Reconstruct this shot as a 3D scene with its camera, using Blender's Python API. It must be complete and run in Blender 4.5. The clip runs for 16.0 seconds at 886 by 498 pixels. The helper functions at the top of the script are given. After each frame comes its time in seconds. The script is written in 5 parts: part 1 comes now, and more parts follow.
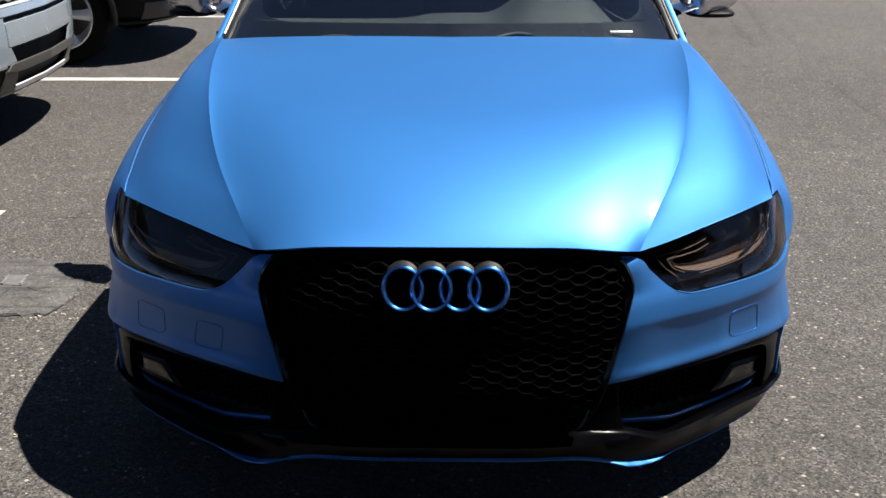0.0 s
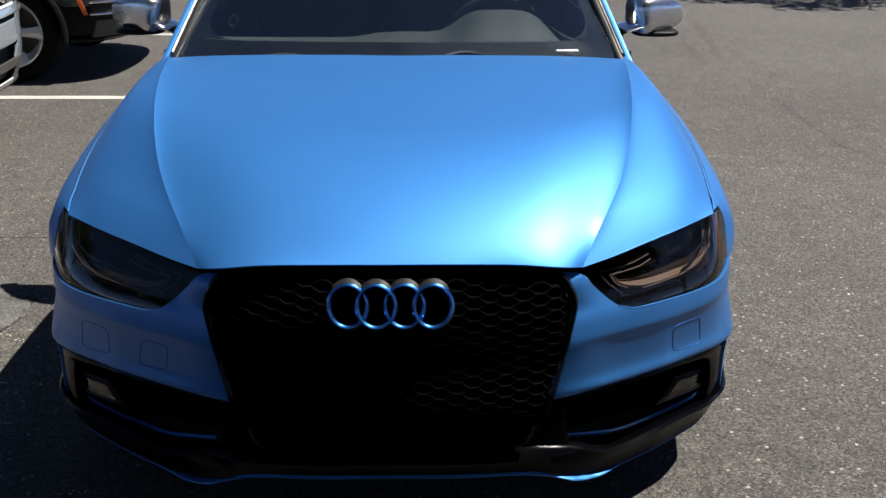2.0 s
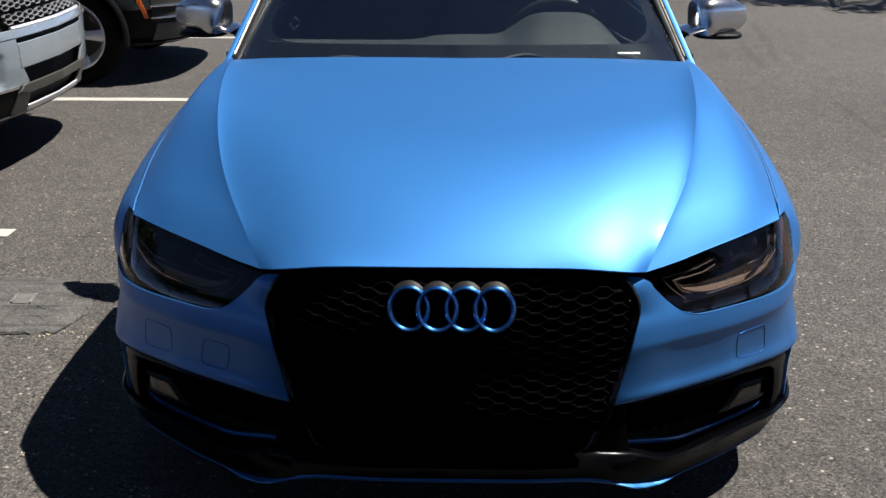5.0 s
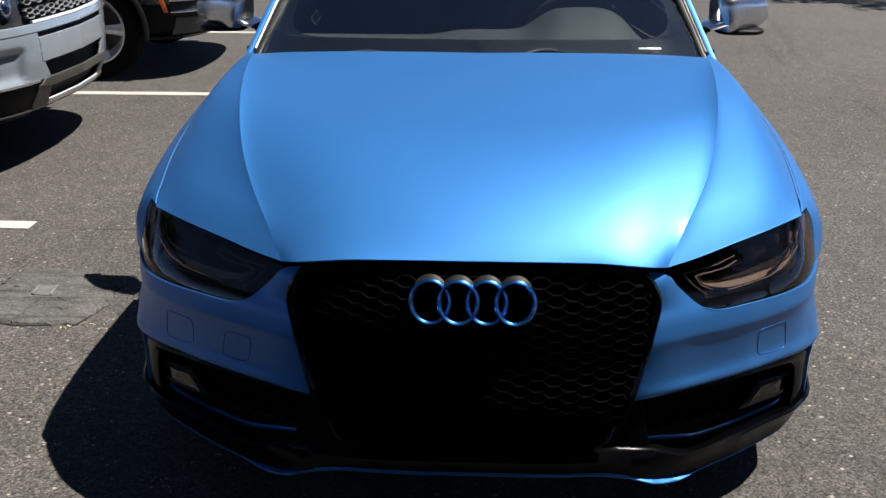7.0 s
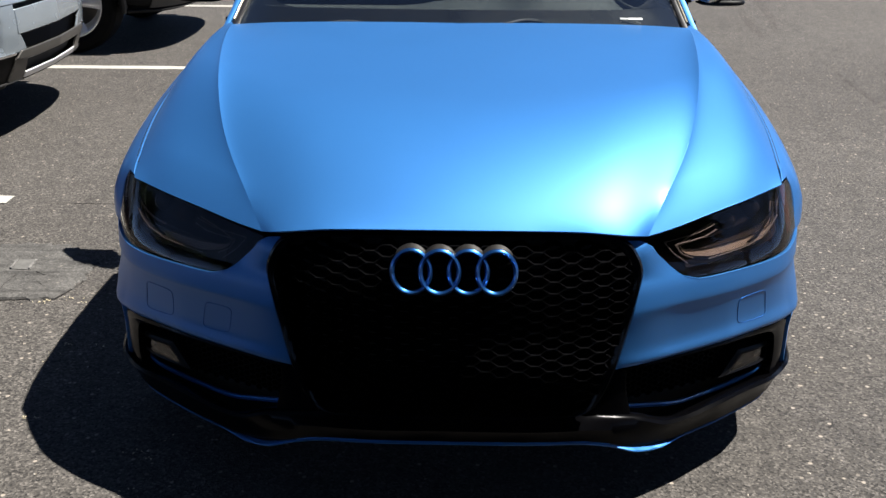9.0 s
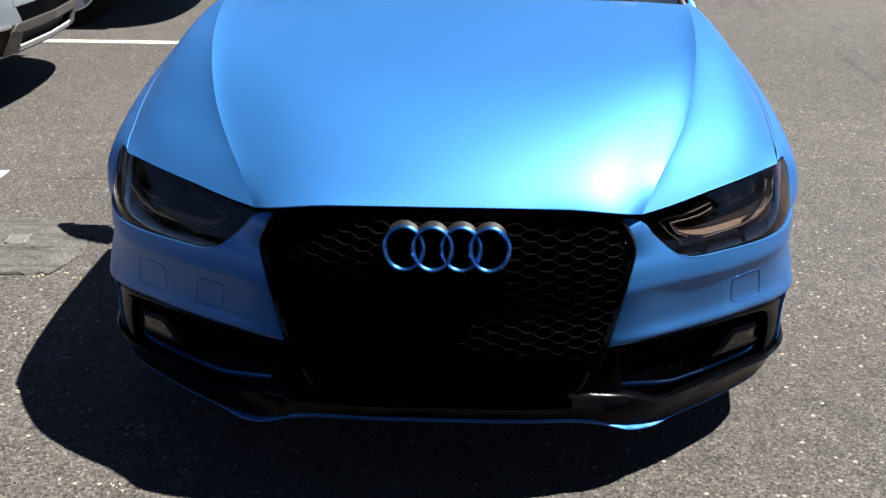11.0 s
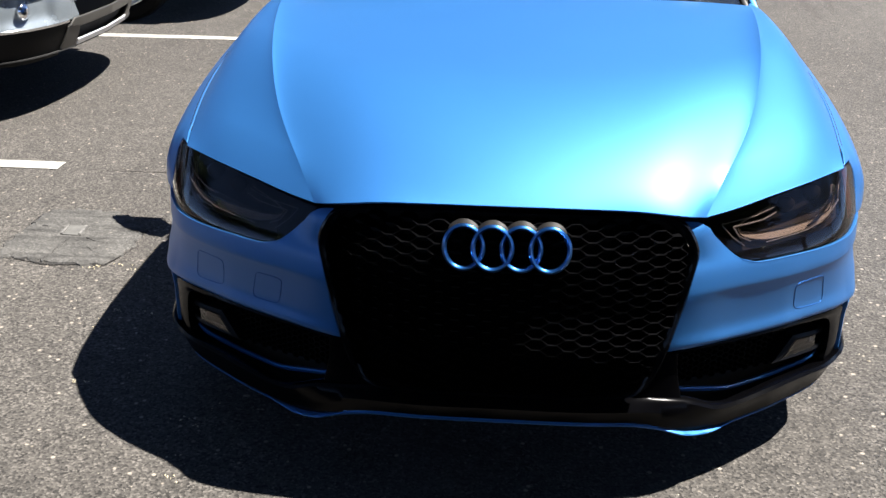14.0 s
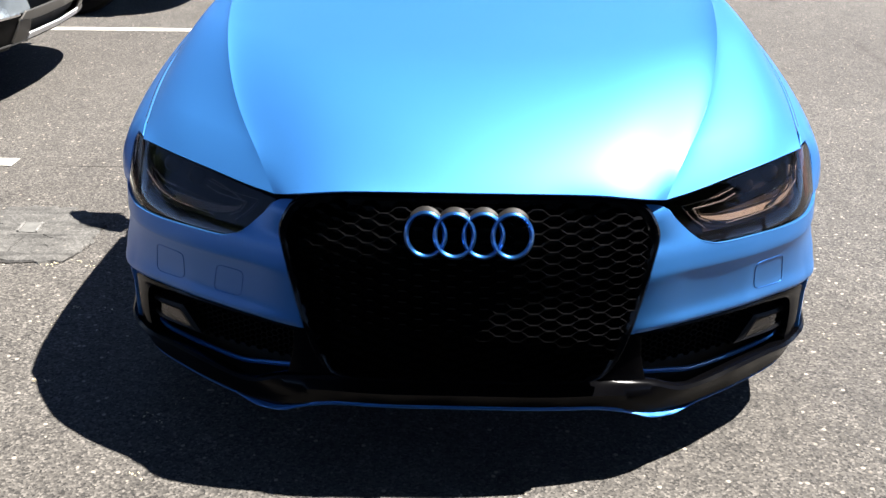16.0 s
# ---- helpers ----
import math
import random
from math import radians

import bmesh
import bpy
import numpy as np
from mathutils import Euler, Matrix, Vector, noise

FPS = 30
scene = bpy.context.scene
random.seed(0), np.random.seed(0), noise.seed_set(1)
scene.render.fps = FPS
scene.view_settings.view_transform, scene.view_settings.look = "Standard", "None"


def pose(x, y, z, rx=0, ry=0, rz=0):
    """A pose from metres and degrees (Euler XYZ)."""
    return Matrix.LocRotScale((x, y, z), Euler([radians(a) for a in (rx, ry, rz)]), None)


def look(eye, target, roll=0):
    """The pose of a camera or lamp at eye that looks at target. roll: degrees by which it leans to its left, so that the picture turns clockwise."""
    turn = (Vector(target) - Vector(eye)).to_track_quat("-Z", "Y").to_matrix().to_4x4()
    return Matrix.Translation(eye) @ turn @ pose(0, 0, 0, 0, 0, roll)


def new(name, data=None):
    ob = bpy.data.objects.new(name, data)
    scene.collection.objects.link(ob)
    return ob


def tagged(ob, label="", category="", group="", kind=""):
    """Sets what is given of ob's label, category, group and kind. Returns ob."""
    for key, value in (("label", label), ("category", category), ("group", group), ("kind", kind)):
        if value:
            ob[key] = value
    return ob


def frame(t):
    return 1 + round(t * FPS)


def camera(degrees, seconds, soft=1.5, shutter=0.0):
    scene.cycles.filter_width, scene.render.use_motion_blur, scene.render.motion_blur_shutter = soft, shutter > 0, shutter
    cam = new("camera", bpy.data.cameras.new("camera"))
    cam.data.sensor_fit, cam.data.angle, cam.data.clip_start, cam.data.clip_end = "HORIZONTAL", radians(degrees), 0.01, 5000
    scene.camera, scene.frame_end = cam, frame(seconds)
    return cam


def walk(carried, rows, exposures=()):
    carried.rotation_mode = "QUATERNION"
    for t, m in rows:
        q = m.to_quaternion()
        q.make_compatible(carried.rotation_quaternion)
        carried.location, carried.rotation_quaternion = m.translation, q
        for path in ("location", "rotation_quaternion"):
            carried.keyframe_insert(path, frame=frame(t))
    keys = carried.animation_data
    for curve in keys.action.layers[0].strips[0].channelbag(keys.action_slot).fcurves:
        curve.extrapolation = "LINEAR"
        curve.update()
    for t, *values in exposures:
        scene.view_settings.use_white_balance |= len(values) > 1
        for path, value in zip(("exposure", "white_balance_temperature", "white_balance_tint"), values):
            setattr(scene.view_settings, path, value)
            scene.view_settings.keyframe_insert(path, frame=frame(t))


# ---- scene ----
cam = camera(48.0, 16.0)
PATH = [
    (0, pose(0.0196, -1.9203, 1.5119, 68.110, -0.017, 0.753)),
    (0.5, pose(0.0312, -1.9237, 1.5170, 68.965, -0.022, 0.331)),
    (1, pose(0.0356, -1.9248, 1.5124, 68.807, -0.338, -0.166)),
    (1.5, pose(0.0476, -1.9279, 1.5113, 68.403, 0.367, -1.094)),
    (2, pose(0.0523, -1.9315, 1.5170, 69.098, -0.444, -1.558)),
    (2.5, pose(0.0550, -1.9333, 1.5189, 69.160, -0.581, -0.993)),
    (3, pose(0.0393, -1.9299, 1.5161, 69.415, -0.415, 0.227)),
    (3.5, pose(0.0291, -1.9291, 1.5120, 69.356, -0.560, 0.789)),
    (6, pose(0.0248, -1.9210, 1.5130, 69.278, 0.327, 1.761)),
    (6.5, pose(0.0180, -1.9236, 1.5118, 69.292, 0.036, 2.278)),
    (7, pose(0.0128, -1.9291, 1.5092, 69.057, -0.093, 2.281)),
    (7.5, pose(0.0128, -1.9314, 1.5087, 68.952, 0.214, 2.017)),
    (8, pose(0.0115, -1.9309, 1.5030, 68.749, 0.216, 1.564)),
    (8.5, pose(0.0161, -1.9315, 1.4982, 68.308, -0.020, 1.302)),
    (9, pose(0.0149, -1.9303, 1.4923, 67.728, -0.275, 1.244)),
    (9.5, pose(0.0191, -1.9288, 1.4888, 66.984, -0.727, 1.177)),
    (10, pose(0.0215, -1.9260, 1.4875, 66.246, -0.670, 1.282)),
    (12.5, pose(0.0361, -1.9186, 1.4897, 66.798, -0.564, 1.404)),
    (13, pose(0.0200, -1.9118, 1.4861, 66.718, -0.696, 1.918)),
    (13.5, pose(-0.0028, -1.9097, 1.4848, 66.696, -0.956, 3.147)),
    (14, pose(-0.0143, -1.9123, 1.4815, 66.356, -0.779, 3.907)),
    (14.5, pose(-0.0271, -1.9009, 1.4850, 65.495, -0.882, 4.481)),
    (15, pose(-0.0377, -1.9035, 1.4796, 65.375, -0.591, 3.834)),
    (15.5, pose(-0.0284, -1.9099, 1.4795, 65.646, -0.409, 2.663)),
    (16, pose(-0.0104, -1.9072, 1.4759, 65.764, -0.403, 1.484)),
]
EXPO = [(0.0, 1.45), (2.0, 1.28), (3.5, 1.2), (7.0, 1.25), (9.0, 1.47), (10.0, 1.77), (13.0, 1.8), (14.5, 2.1), (16.0, 2.4)]
walk(cam, PATH, EXPO)

# ---- light ----
SUN_EL, SUN_AZ = 63.0, 86.0        # degrees; azimuth clockwise from +y
world = bpy.data.worlds.new("sky")
scene.world = world
world.use_nodes = True
wn = world.node_tree.nodes
sky = wn.new("ShaderNodeTexSky")
sky.sky_type, sky.sun_disc = "NISHITA", False
sky.sun_elevation, sky.sun_rotation = radians(SUN_EL), radians(SUN_AZ)
world.node_tree.links.new(sky.outputs[0], wn["Background"].inputs[0])
wn["Background"].inputs[1].default_value = 0.092
sky.air_density, sky.dust_density, sky.ozone_density, sky.altitude = 0.24, 0.36, 1.15, 2500
sun = new("sun", bpy.data.lights.new("sun", "SUN"))
sun.data.energy, sun.data.angle, sun.data.color = 5.0, radians(0.55), (1.0, 0.955, 0.90)
SUN_DIR = Vector((math.sin(radians(SUN_AZ)) * math.cos(radians(SUN_EL)), math.cos(radians(SUN_AZ)) * math.cos(radians(SUN_EL)), math.sin(radians(SUN_EL))))
sun.matrix_world = look(SUN_DIR * 30, (0, 0, 0))


# ---- materials ----
def principled(name, color, rough=0.5, metal=0.0, coat=0.0, coat_rough=0.03, spec=0.5):
    m = bpy.data.materials.new(name)
    m.use_nodes = True
    b = m.node_tree.nodes["Principled BSDF"]
    b.inputs["Base Color"].default_value = (*color, 1)
    b.inputs["Roughness"].default_value, b.inputs["Metallic"].default_value = rough, metal
    b.inputs["Coat Weight"].default_value, b.inputs["Coat Roughness"].default_value = coat, coat_rough
    b.inputs["Specular IOR Level"].default_value = spec
    return m


def noise_tex(m, scale, detail=4.0, rough=0.55):
    n, l = m.node_tree.nodes, m.node_tree.links
    if "Texture Coordinate" not in n:
        n.new("ShaderNodeTexCoord")
    t = n.new("ShaderNodeTexNoise")
    t.inputs["Scale"].default_value, t.inputs["Detail"].default_value, t.inputs["Roughness"].default_value = scale, detail, rough
    l.new(n["Texture Coordinate"].outputs["Object"], t.inputs["Vector"])
    return t


def ramp(m, src, stops):
    n, l = m.node_tree.nodes, m.node_tree.links
    r = n.new("ShaderNodeValToRGB")
    while len(r.color_ramp.elements) < len(stops):
        r.color_ramp.elements.new(0.5)
    for e, (p, c) in zip(r.color_ramp.elements, stops):
        e.position, e.color = p, (*((c,) * 3 if isinstance(c, float) else c), 1)
    l.new(src, r.inputs[0])
    return r.outputs[0]


def mixed(m, kind, fac, a, b):
    n, l = m.node_tree.nodes, m.node_tree.links
    x = n.new("ShaderNodeMix")
    x.data_type, x.blend_type = "RGBA", kind
    for sock, v in ((0, fac), (6, a), (7, b)):
        if isinstance(v, bpy.types.NodeSocket):
            l.new(v, x.inputs[sock])
        else:
            x.inputs[sock].default_value = v if sock == 0 else (*v, 1)
    return x.outputs[2]


def bump(m, src, strength, dist):
    n, l = m.node_tree.nodes, m.node_tree.links
    b = n.new("ShaderNodeBump")
    b.inputs["Strength"].default_value, b.inputs["Distance"].default_value = strength, dist
    l.new(src, b.inputs["Height"])
    l.new(b.outputs[0], n["Principled BSDF"].inputs["Normal"])


def feed(m, src, sock):
    m.node_tree.links.new(src, m.node_tree.nodes["Principled BSDF"].inputs[sock])


def worn(name, color, rough, metal=0.0, coat=0.0, var=0.12, scale=6.0, fine=180.0, relief=0.0, spec=0.5, gloss_var=0.15):
    """A surface with soft blotches, fine grain and uneven gloss."""
    m = principled(name, color, rough, metal, coat, spec=spec)
    big, small = noise_tex(m, scale), noise_tex(m, fine, 2.0)
    lo, hi = tuple(c * (1 - var) for c in color), tuple(min(1, c * (1 + var)) for c in color)
    tone = ramp(m, big.outputs[0], [(0.3, lo), (0.7, hi)])
    grain = ramp(m, small.outputs[0], [(0.3, (0.88,) * 3), (0.7, (1.0,) * 3)])
    feed(m, mixed(m, "MULTIPLY", 1.0, tone, grain), "Base Color")
    feed(m, ramp(m, big.outputs[0], [(0.3, max(0.02, rough * (1 - gloss_var))), (0.7, min(1.0, rough * (1 + gloss_var)))]), "Roughness")
    if relief:
        bump(m, small.outputs[0], 0.4, relief)
    return m


def tinted_glass(name, tint, gloss_rough=0.02, base=0.035):
    """Thin glass: tinted see-through, with gloss that grows towards grazing views."""
    m = bpy.data.materials.new(name)
    m.use_nodes = True
    n, l = m.node_tree.nodes, m.node_tree.links
    n.remove(n["Principled BSDF"])
    tr, gl, fr, mx = n.new("ShaderNodeBsdfTransparent"), n.new("ShaderNodeBsdfGlossy"), n.new("ShaderNodeLayerWeight"), n.new("ShaderNodeMixShader")
    power, scaled = n.new("ShaderNodeMath"), n.new("ShaderNodeMath")
    power.operation, power.inputs[1].default_value = "POWER", 5.0
    scaled.operation, scaled.inputs[1].default_value, scaled.inputs[2].default_value = "MULTIPLY_ADD", 1 - base, base
    l.new(fr.outputs["Facing"], power.inputs[0]), l.new(power.outputs[0], scaled.inputs[0])
    tr.inputs[0].default_value = (*tint, 1)
    gl.inputs["Roughness"].default_value = gloss_rough
    l.new(scaled.outputs[0], mx.inputs[0]), l.new(tr.outputs[0], mx.inputs[1]), l.new(gl.outputs[0], mx.inputs[2])
    l.new(mx.outputs[0], n["Material Output"].inputs[0])
    return m


M_BLUE = worn("blue_satin_wrap", (0.032, 0.155, 0.405), 0.53, metal=0.66, coat=0.75, var=0.03, scale=2.5, fine=900.0, spec=0.1, gloss_var=0.0)
M_BLUE.node_tree.nodes["Principled BSDF"].inputs["Coat IOR"].default_value = 1.5
M_BLUE.node_tree.nodes["Principled BSDF"].inputs["Coat Roughness"].default_value = 0.31
M_BLUE.node_tree.nodes["Principled BSDF"].inputs["Specular Tint"].default_value = (0.10, 0.44, 0.97, 1)
M_GLOSS = worn("gloss_black", (0.0025, 0.0025, 0.003), 0.14, var=0.2, scale=8.0, spec=0.12)
M_TRIM = worn("trim_black", (0.02, 0.02, 0.02), 0.22, var=0.1, spec=0.6)
M_PLASTIC = worn("black_plastic", (0.006, 0.006, 0.0065), 0.5, var=0.25, scale=20.0, relief=0.0004, spec=0.12)
M_MESHBLACK = worn("mesh_black", (0.0036, 0.0036, 0.0041), 0.15, var=0.2, scale=25.0, spec=0.9)
M_VOID = principled("dark_cavity", (0.009, 0.009, 0.009), 0.9)
M_RUBBER = worn("tyre_rubber", (0.005, 0.005, 0.005), 0.75, var=0.25, scale=14.0, relief=0.001, spec=0.1)
M_ALLOY = worn("silver_alloy", (0.85, 0.85, 0.87), 0.35, metal=0.5, var=0.08)
M_BRUSHED = worn("brushed_aluminium", (0.62, 0.62, 0.64), 0.24, metal=1.0, var=0.06)
M_CHROME = principled("chrome", (0.8, 0.8, 0.82), 0.12, 1.0)
M_SMOKE = tinted_glass("smoked_lens", (0.62, 0.58, 0.56), 0.015, 0.045)
M_GLASS = tinted_glass("windscreen_glass", (0.62, 0.66, 0.65), 0.02, 0.17)
M_DARKGLASS = tinted_glass("side_glass", (0.03, 0.033, 0.033))
M_DASH = worn("dash_soft_grey", (0.068, 0.076, 0.078), 0.65, var=0.08, relief=0.0005)
M_CABIN = worn("cabin_black", (0.024, 0.028, 0.034), 0.8, var=0.2)
M_FRIT = worn("black_frit", (0.01, 0.01, 0.011), 0.3, var=0.1)
M_AMBER = worn("amber_plastic", (0.50, 0.09, 0.01), 0.18, coat=0.4, var=0.1)
M_REDAMBER = worn("dark_amber_reflector", (0.20, 0.022, 0.008), 0.2, coat=0.3, var=0.2, scale=60.0)
M_SILVER = worn("silver_car_paint", (0.29, 0.335, 0.37), 0.25, metal=0.45, coat=0.8, var=0.04)
M_GREYCAR = worn("grey_car_paint", (0.05, 0.055, 0.055), 0.25, metal=0.5, coat=0.8, var=0.06)
M_SKID = worn("warm_silver_plastic", (0.085, 0.081, 0.074), 0.35, metal=0.4, var=0.08)
M_LAMPBEZEL = worn("dark_chrome_bezel", (0.40, 0.38, 0.37), 0.2, metal=0.9, var=0.1)
M_LED = worn("frosted_light_guide", (0.78, 0.70, 0.62), 0.35, var=0.08)
M_WHITE = worn("white_label", (0.75, 0.75, 0.72), 0.6, var=0.05)


def asphalt(name, dark, light, stone, gritty=1.0):
    m = principled(name, dark, 0.85, spec=0.35)
    patchy, mid = noise_tex(m, 0.35, 5.0), noise_tex(m, 7.0, 6.0, 0.7)
    n, l = m.node_tree.nodes, m.node_tree.links
    base = mixed(m, "MIX", ramp(m, patchy.outputs[0], [(0.35, 0.0), (0.65, 1.0)]), dark, light)
    base = mixed(m, "MULTIPLY", 1.0, base, ramp(m, mid.outputs[0], [(0.3, (0.72,) * 3), (0.7, (1.1,) * 3)]))
    cells = n.new("ShaderNodeTexVoronoi")
    cells.inputs["Scale"].default_value = 165.0
    l.new(n["Texture Coordinate"].outputs["Object"], cells.inputs["Vector"])
    tone = n.new("ShaderNodeSeparateColor")
    l.new(cells.outputs["Color"], tone.inputs[0])
    grit = ramp(m, tone.outputs[0], [(0.0, (0.22,) * 3), (0.35, (0.80,) * 3), (0.8, (1.25,) * 3), (1.0, (2.2,) * 3)])
    base = mixed(m, "MULTIPLY", gritty, base, grit)
    chips = n.new("ShaderNodeTexVoronoi")
    chips.inputs["Scale"].default_value = 62.0
    l.new(n["Texture Coordinate"].outputs["Object"], chips.inputs["Vector"])
    pick = n.new("ShaderNodeSeparateColor")
    l.new(chips.outputs["Color"], pick.inputs[0])
    rare = ramp(m, pick.outputs[1], [(0.955, 0.0), (0.975, 1.0)])
    near = ramp(m, chips.outputs["Distance"], [(0.28, 1.0), (0.42, 0.0)])
    base = mixed(m, "MIX", mixed(m, "MULTIPLY", 1.0, rare, near), base, stone)
    feed(m, base, "Base Color")
    bump(m, cells.outputs["Distance"], 0.5, 0.003)
    return m


M_ASPHALT = asphalt("asphalt", (0.0490, 0.0445, 0.0395), (0.0665, 0.061, 0.0545), (0.24, 0.21, 0.175))
M_PATCH = asphalt("asphalt_patch", (0.057, 0.055, 0.051), (0.077, 0.074, 0.069), (0.13, 0.12, 0.105), 0.45)
# the patch's diagonal waves: their light and shade put into the colour
_wave_tone = noise_tex(M_PATCH, 1.0, 5.0, 0.6)
_turn = M_PATCH.node_tree.nodes.new("ShaderNodeMapping")
_turn.inputs["Rotation"].default_value = (0, 0, radians(-58))
_turn.inputs["Scale"].default_value = (3.5, 19.0, 1.0)
M_PATCH.node_tree.links.new(M_PATCH.node_tree.nodes["Texture Coordinate"].outputs["Object"], _turn.inputs[0])
M_PATCH.node_tree.links.new(_turn.outputs[0], _wave_tone.inputs["Vector"])
_plain = M_PATCH.node_tree.nodes["Principled BSDF"].inputs["Base Color"].links[0].from_socket
feed(M_PATCH, mixed(M_PATCH, "MULTIPLY", 1.0, _plain, ramp(M_PATCH, _wave_tone.outputs[0], [(0.38, (0.55,) * 3), (0.50, (0.95,) * 3), (0.64, (1.18,) * 3)])), "Base Color")


def road_paint():
    m = worn("white_road_paint", (0.34, 0.33, 0.295), 0.7, var=0.08, scale=5.0, fine=220.0, relief=0.002)
    return m


M_PAINT = road_paint()


# ---- building helpers ----
def curve(ctrl):
    """A smooth function through rows (t, value, value ...) with rising t."""
    c = np.array(ctrl, float)
    x, v = c[:, 0], c[:, 1:]
    m = np.empty_like(v)
    for i in range(len(x)):
        a, b = max(i - 1, 0), min(i + 1, len(x) - 1)
        m[i] = (v[b] - v[a]) / (x[b] - x[a])

    def f(t):
        k = min(max(int(np.searchsorted(x, t)) - 1, 0), len(x) - 2)
        h = x[k + 1] - x[k]
        u = (t - x[k]) / h
        return (2 * u**3 - 3 * u * u + 1) * v[k] + (u**3 - 2 * u * u + u) * h * m[k] + (3 * u * u - 2 * u**3) * v[k + 1] + (u**3 - u * u) * h * m[k + 1]
    return f


def line(pts, n, smooth=True):
    """n + 1 points spread evenly along a polyline or a smooth curve through pts."""
    p = np.array(pts, float)
    d = np.r_[0, np.cumsum(np.linalg.norm(np.diff(p, axis=0), axis=1))]
    if len(p) == 2 or not smooth:
        return np.stack([np.interp(np.linspace(0, d[-1], n + 1), d, p[:, k]) for k in range(p.shape[1])], 1)
    f = curve(np.c_[d, p])
    return np.array([f(t) for t in np.linspace(0, d[-1], n + 1)])


def coons(bottom, top, left, right):
    """A grid between four edges; bottom and top run along i, left and right along j."""
    n, m = len(bottom), len(left)
    u, v = np.linspace(0, 1, n)[:, None, None], np.linspace(0, 1, m)[None, :, None]
    a = (1 - v) * bottom[:, None] + v * top[:, None]
    b = (1 - u) * left[None] + u * right[None]
    c = (1 - u) * (1 - v) * bottom[0] + u * (1 - v) * bottom[-1] + (1 - u) * v * top[0] + u * v * top[-1]
    return a + b - c


def mesh_of(name, verts, faces, angle=38):
    me = bpy.data.meshes.new(name)
    me.from_pydata([tuple(map(float, v)) for v in verts], [], [tuple(map(int, f)) for f in faces])
    bm = bmesh.new()
    bm.from_mesh(me)
    bmesh.ops.recalc_face_normals(bm, faces=bm.faces)
    for f in bm.faces:
        f.smooth = True
    bm.to_mesh(me)
    bm.free()
    me.set_sharp_from_angle(angle=radians(angle))
    return me


def attach(name, me, mat, parent, label=""):
    ob = new(name, me)
    me.materials.append(mat) if not me.materials else None
    ob.parent = parent
    return tagged(ob, label)


def part(name, bm, mat, parent, label="", angle=38):
    bmesh.ops.recalc_face_normals(bm, faces=bm.faces)
    me = bpy.data.meshes.new(name)
    for f in bm.faces:
        f.smooth = True
    bm.to_mesh(me)
    bm.free()
    me.set_sharp_from_angle(angle=radians(angle))
    return attach(name, me, mat, parent, label)


def soften(ob, width=0.003, segments=2):
    b = ob.modifiers.new("edge", "BEVEL")
    b.width, b.segments, b.limit_method, b.angle_limit = width, segments, "ANGLE", radians(40)
    return ob


def shell(P, thick, inward):
    """Verts and faces of a sheet P[i][j] made thick towards the direction inward."""
    n, m = P.shape[:2]
    du = np.gradient(P, axis=0)
    dv = np.gradient(P, axis=1)
    nor = np.cross(du, dv)
    nor /= np.linalg.norm(nor, axis=2, keepdims=True) + 1e-9
    if (nor.reshape(-1, 3) @ np.array(inward, float)).sum() < 0:
        nor = -nor
    back = P + nor * thick
    verts = np.concatenate([P.reshape(-1, 3), back.reshape(-1, 3)])
    k = n * m
    faces = []
    for i in range(n - 1):
        for j in range(m - 1):
            a, b, c, d = i * m + j, (i + 1) * m + j, (i + 1) * m + j + 1, i * m + j + 1
            faces += [(a, b, c, d), (a + k, d + k, c + k, b + k)]
    rim = [i * m for i in range(n)] + [(n - 1) * m + j for j in range(1, m)] + [i * m + m - 1 for i in range(n - 2, -1, -1)] + [j for j in range(m - 2, 0, -1)]
    for a, b in zip(rim, rim[1:] + rim[:1]):
        faces.append((a, a + k, b + k, b))
    return verts, faces


def sheet(name, P, thick, inward, mat, parent, label="", edge=0.0):
    v, f = shell(np.asarray(P, float), thick, inward)
    ob = attach(name, mesh_of(name, v, f), mat, parent, label)
    return soften(ob, edge) if edge else ob


def tube(name, path, section, mat, parent, label="", closed=False, up=(0, 0, 1), cap=True, angle=38):
    """Sweeps section points (a across, b up) along a path of points."""
    p = np.asarray(path, float)
    sec = np.asarray(section, float)
    n, k = len(p), len(sec)
    tan = np.roll(p, -1, 0) - np.roll(p, 1, 0) if closed else np.gradient(p, axis=0)
    tan /= np.linalg.norm(tan, axis=1, keepdims=True) + 1e-9
    side = np.cross(tan, np.array(up, float))
    side /= np.linalg.norm(side, axis=1, keepdims=True) + 1e-9
    upv = np.cross(side, tan)
    verts = (p[:, None] + side[:, None] * sec[None, :, :1] + upv[:, None] * sec[None, :, 1:]).reshape(-1, 3)
    faces = []
    for i in range(n if closed else n - 1):
        for j in range(k):
            a, b = i * k + j, i * k + (j + 1) % k
            c, d = ((i + 1) % n) * k + (j + 1) % k, ((i + 1) % n) * k + j
            faces.append((a, b, c, d))
    if cap and not closed:
        faces += [tuple(range(k)), tuple(range((n - 1) * k, n * k))]
    return attach(name, mesh_of(name, verts, faces, angle), mat, parent, label)


def oval(a, b, n=10, power=2.0):
    t = np.linspace(0, 2 * np.pi, n, endpoint=False)
    return np.stack([a * np.sign(np.cos(t)) * np.abs(np.cos(t)) ** (2 / power), b * np.sign(np.sin(t)) * np.abs(np.sin(t)) ** (2 / power)], 1)


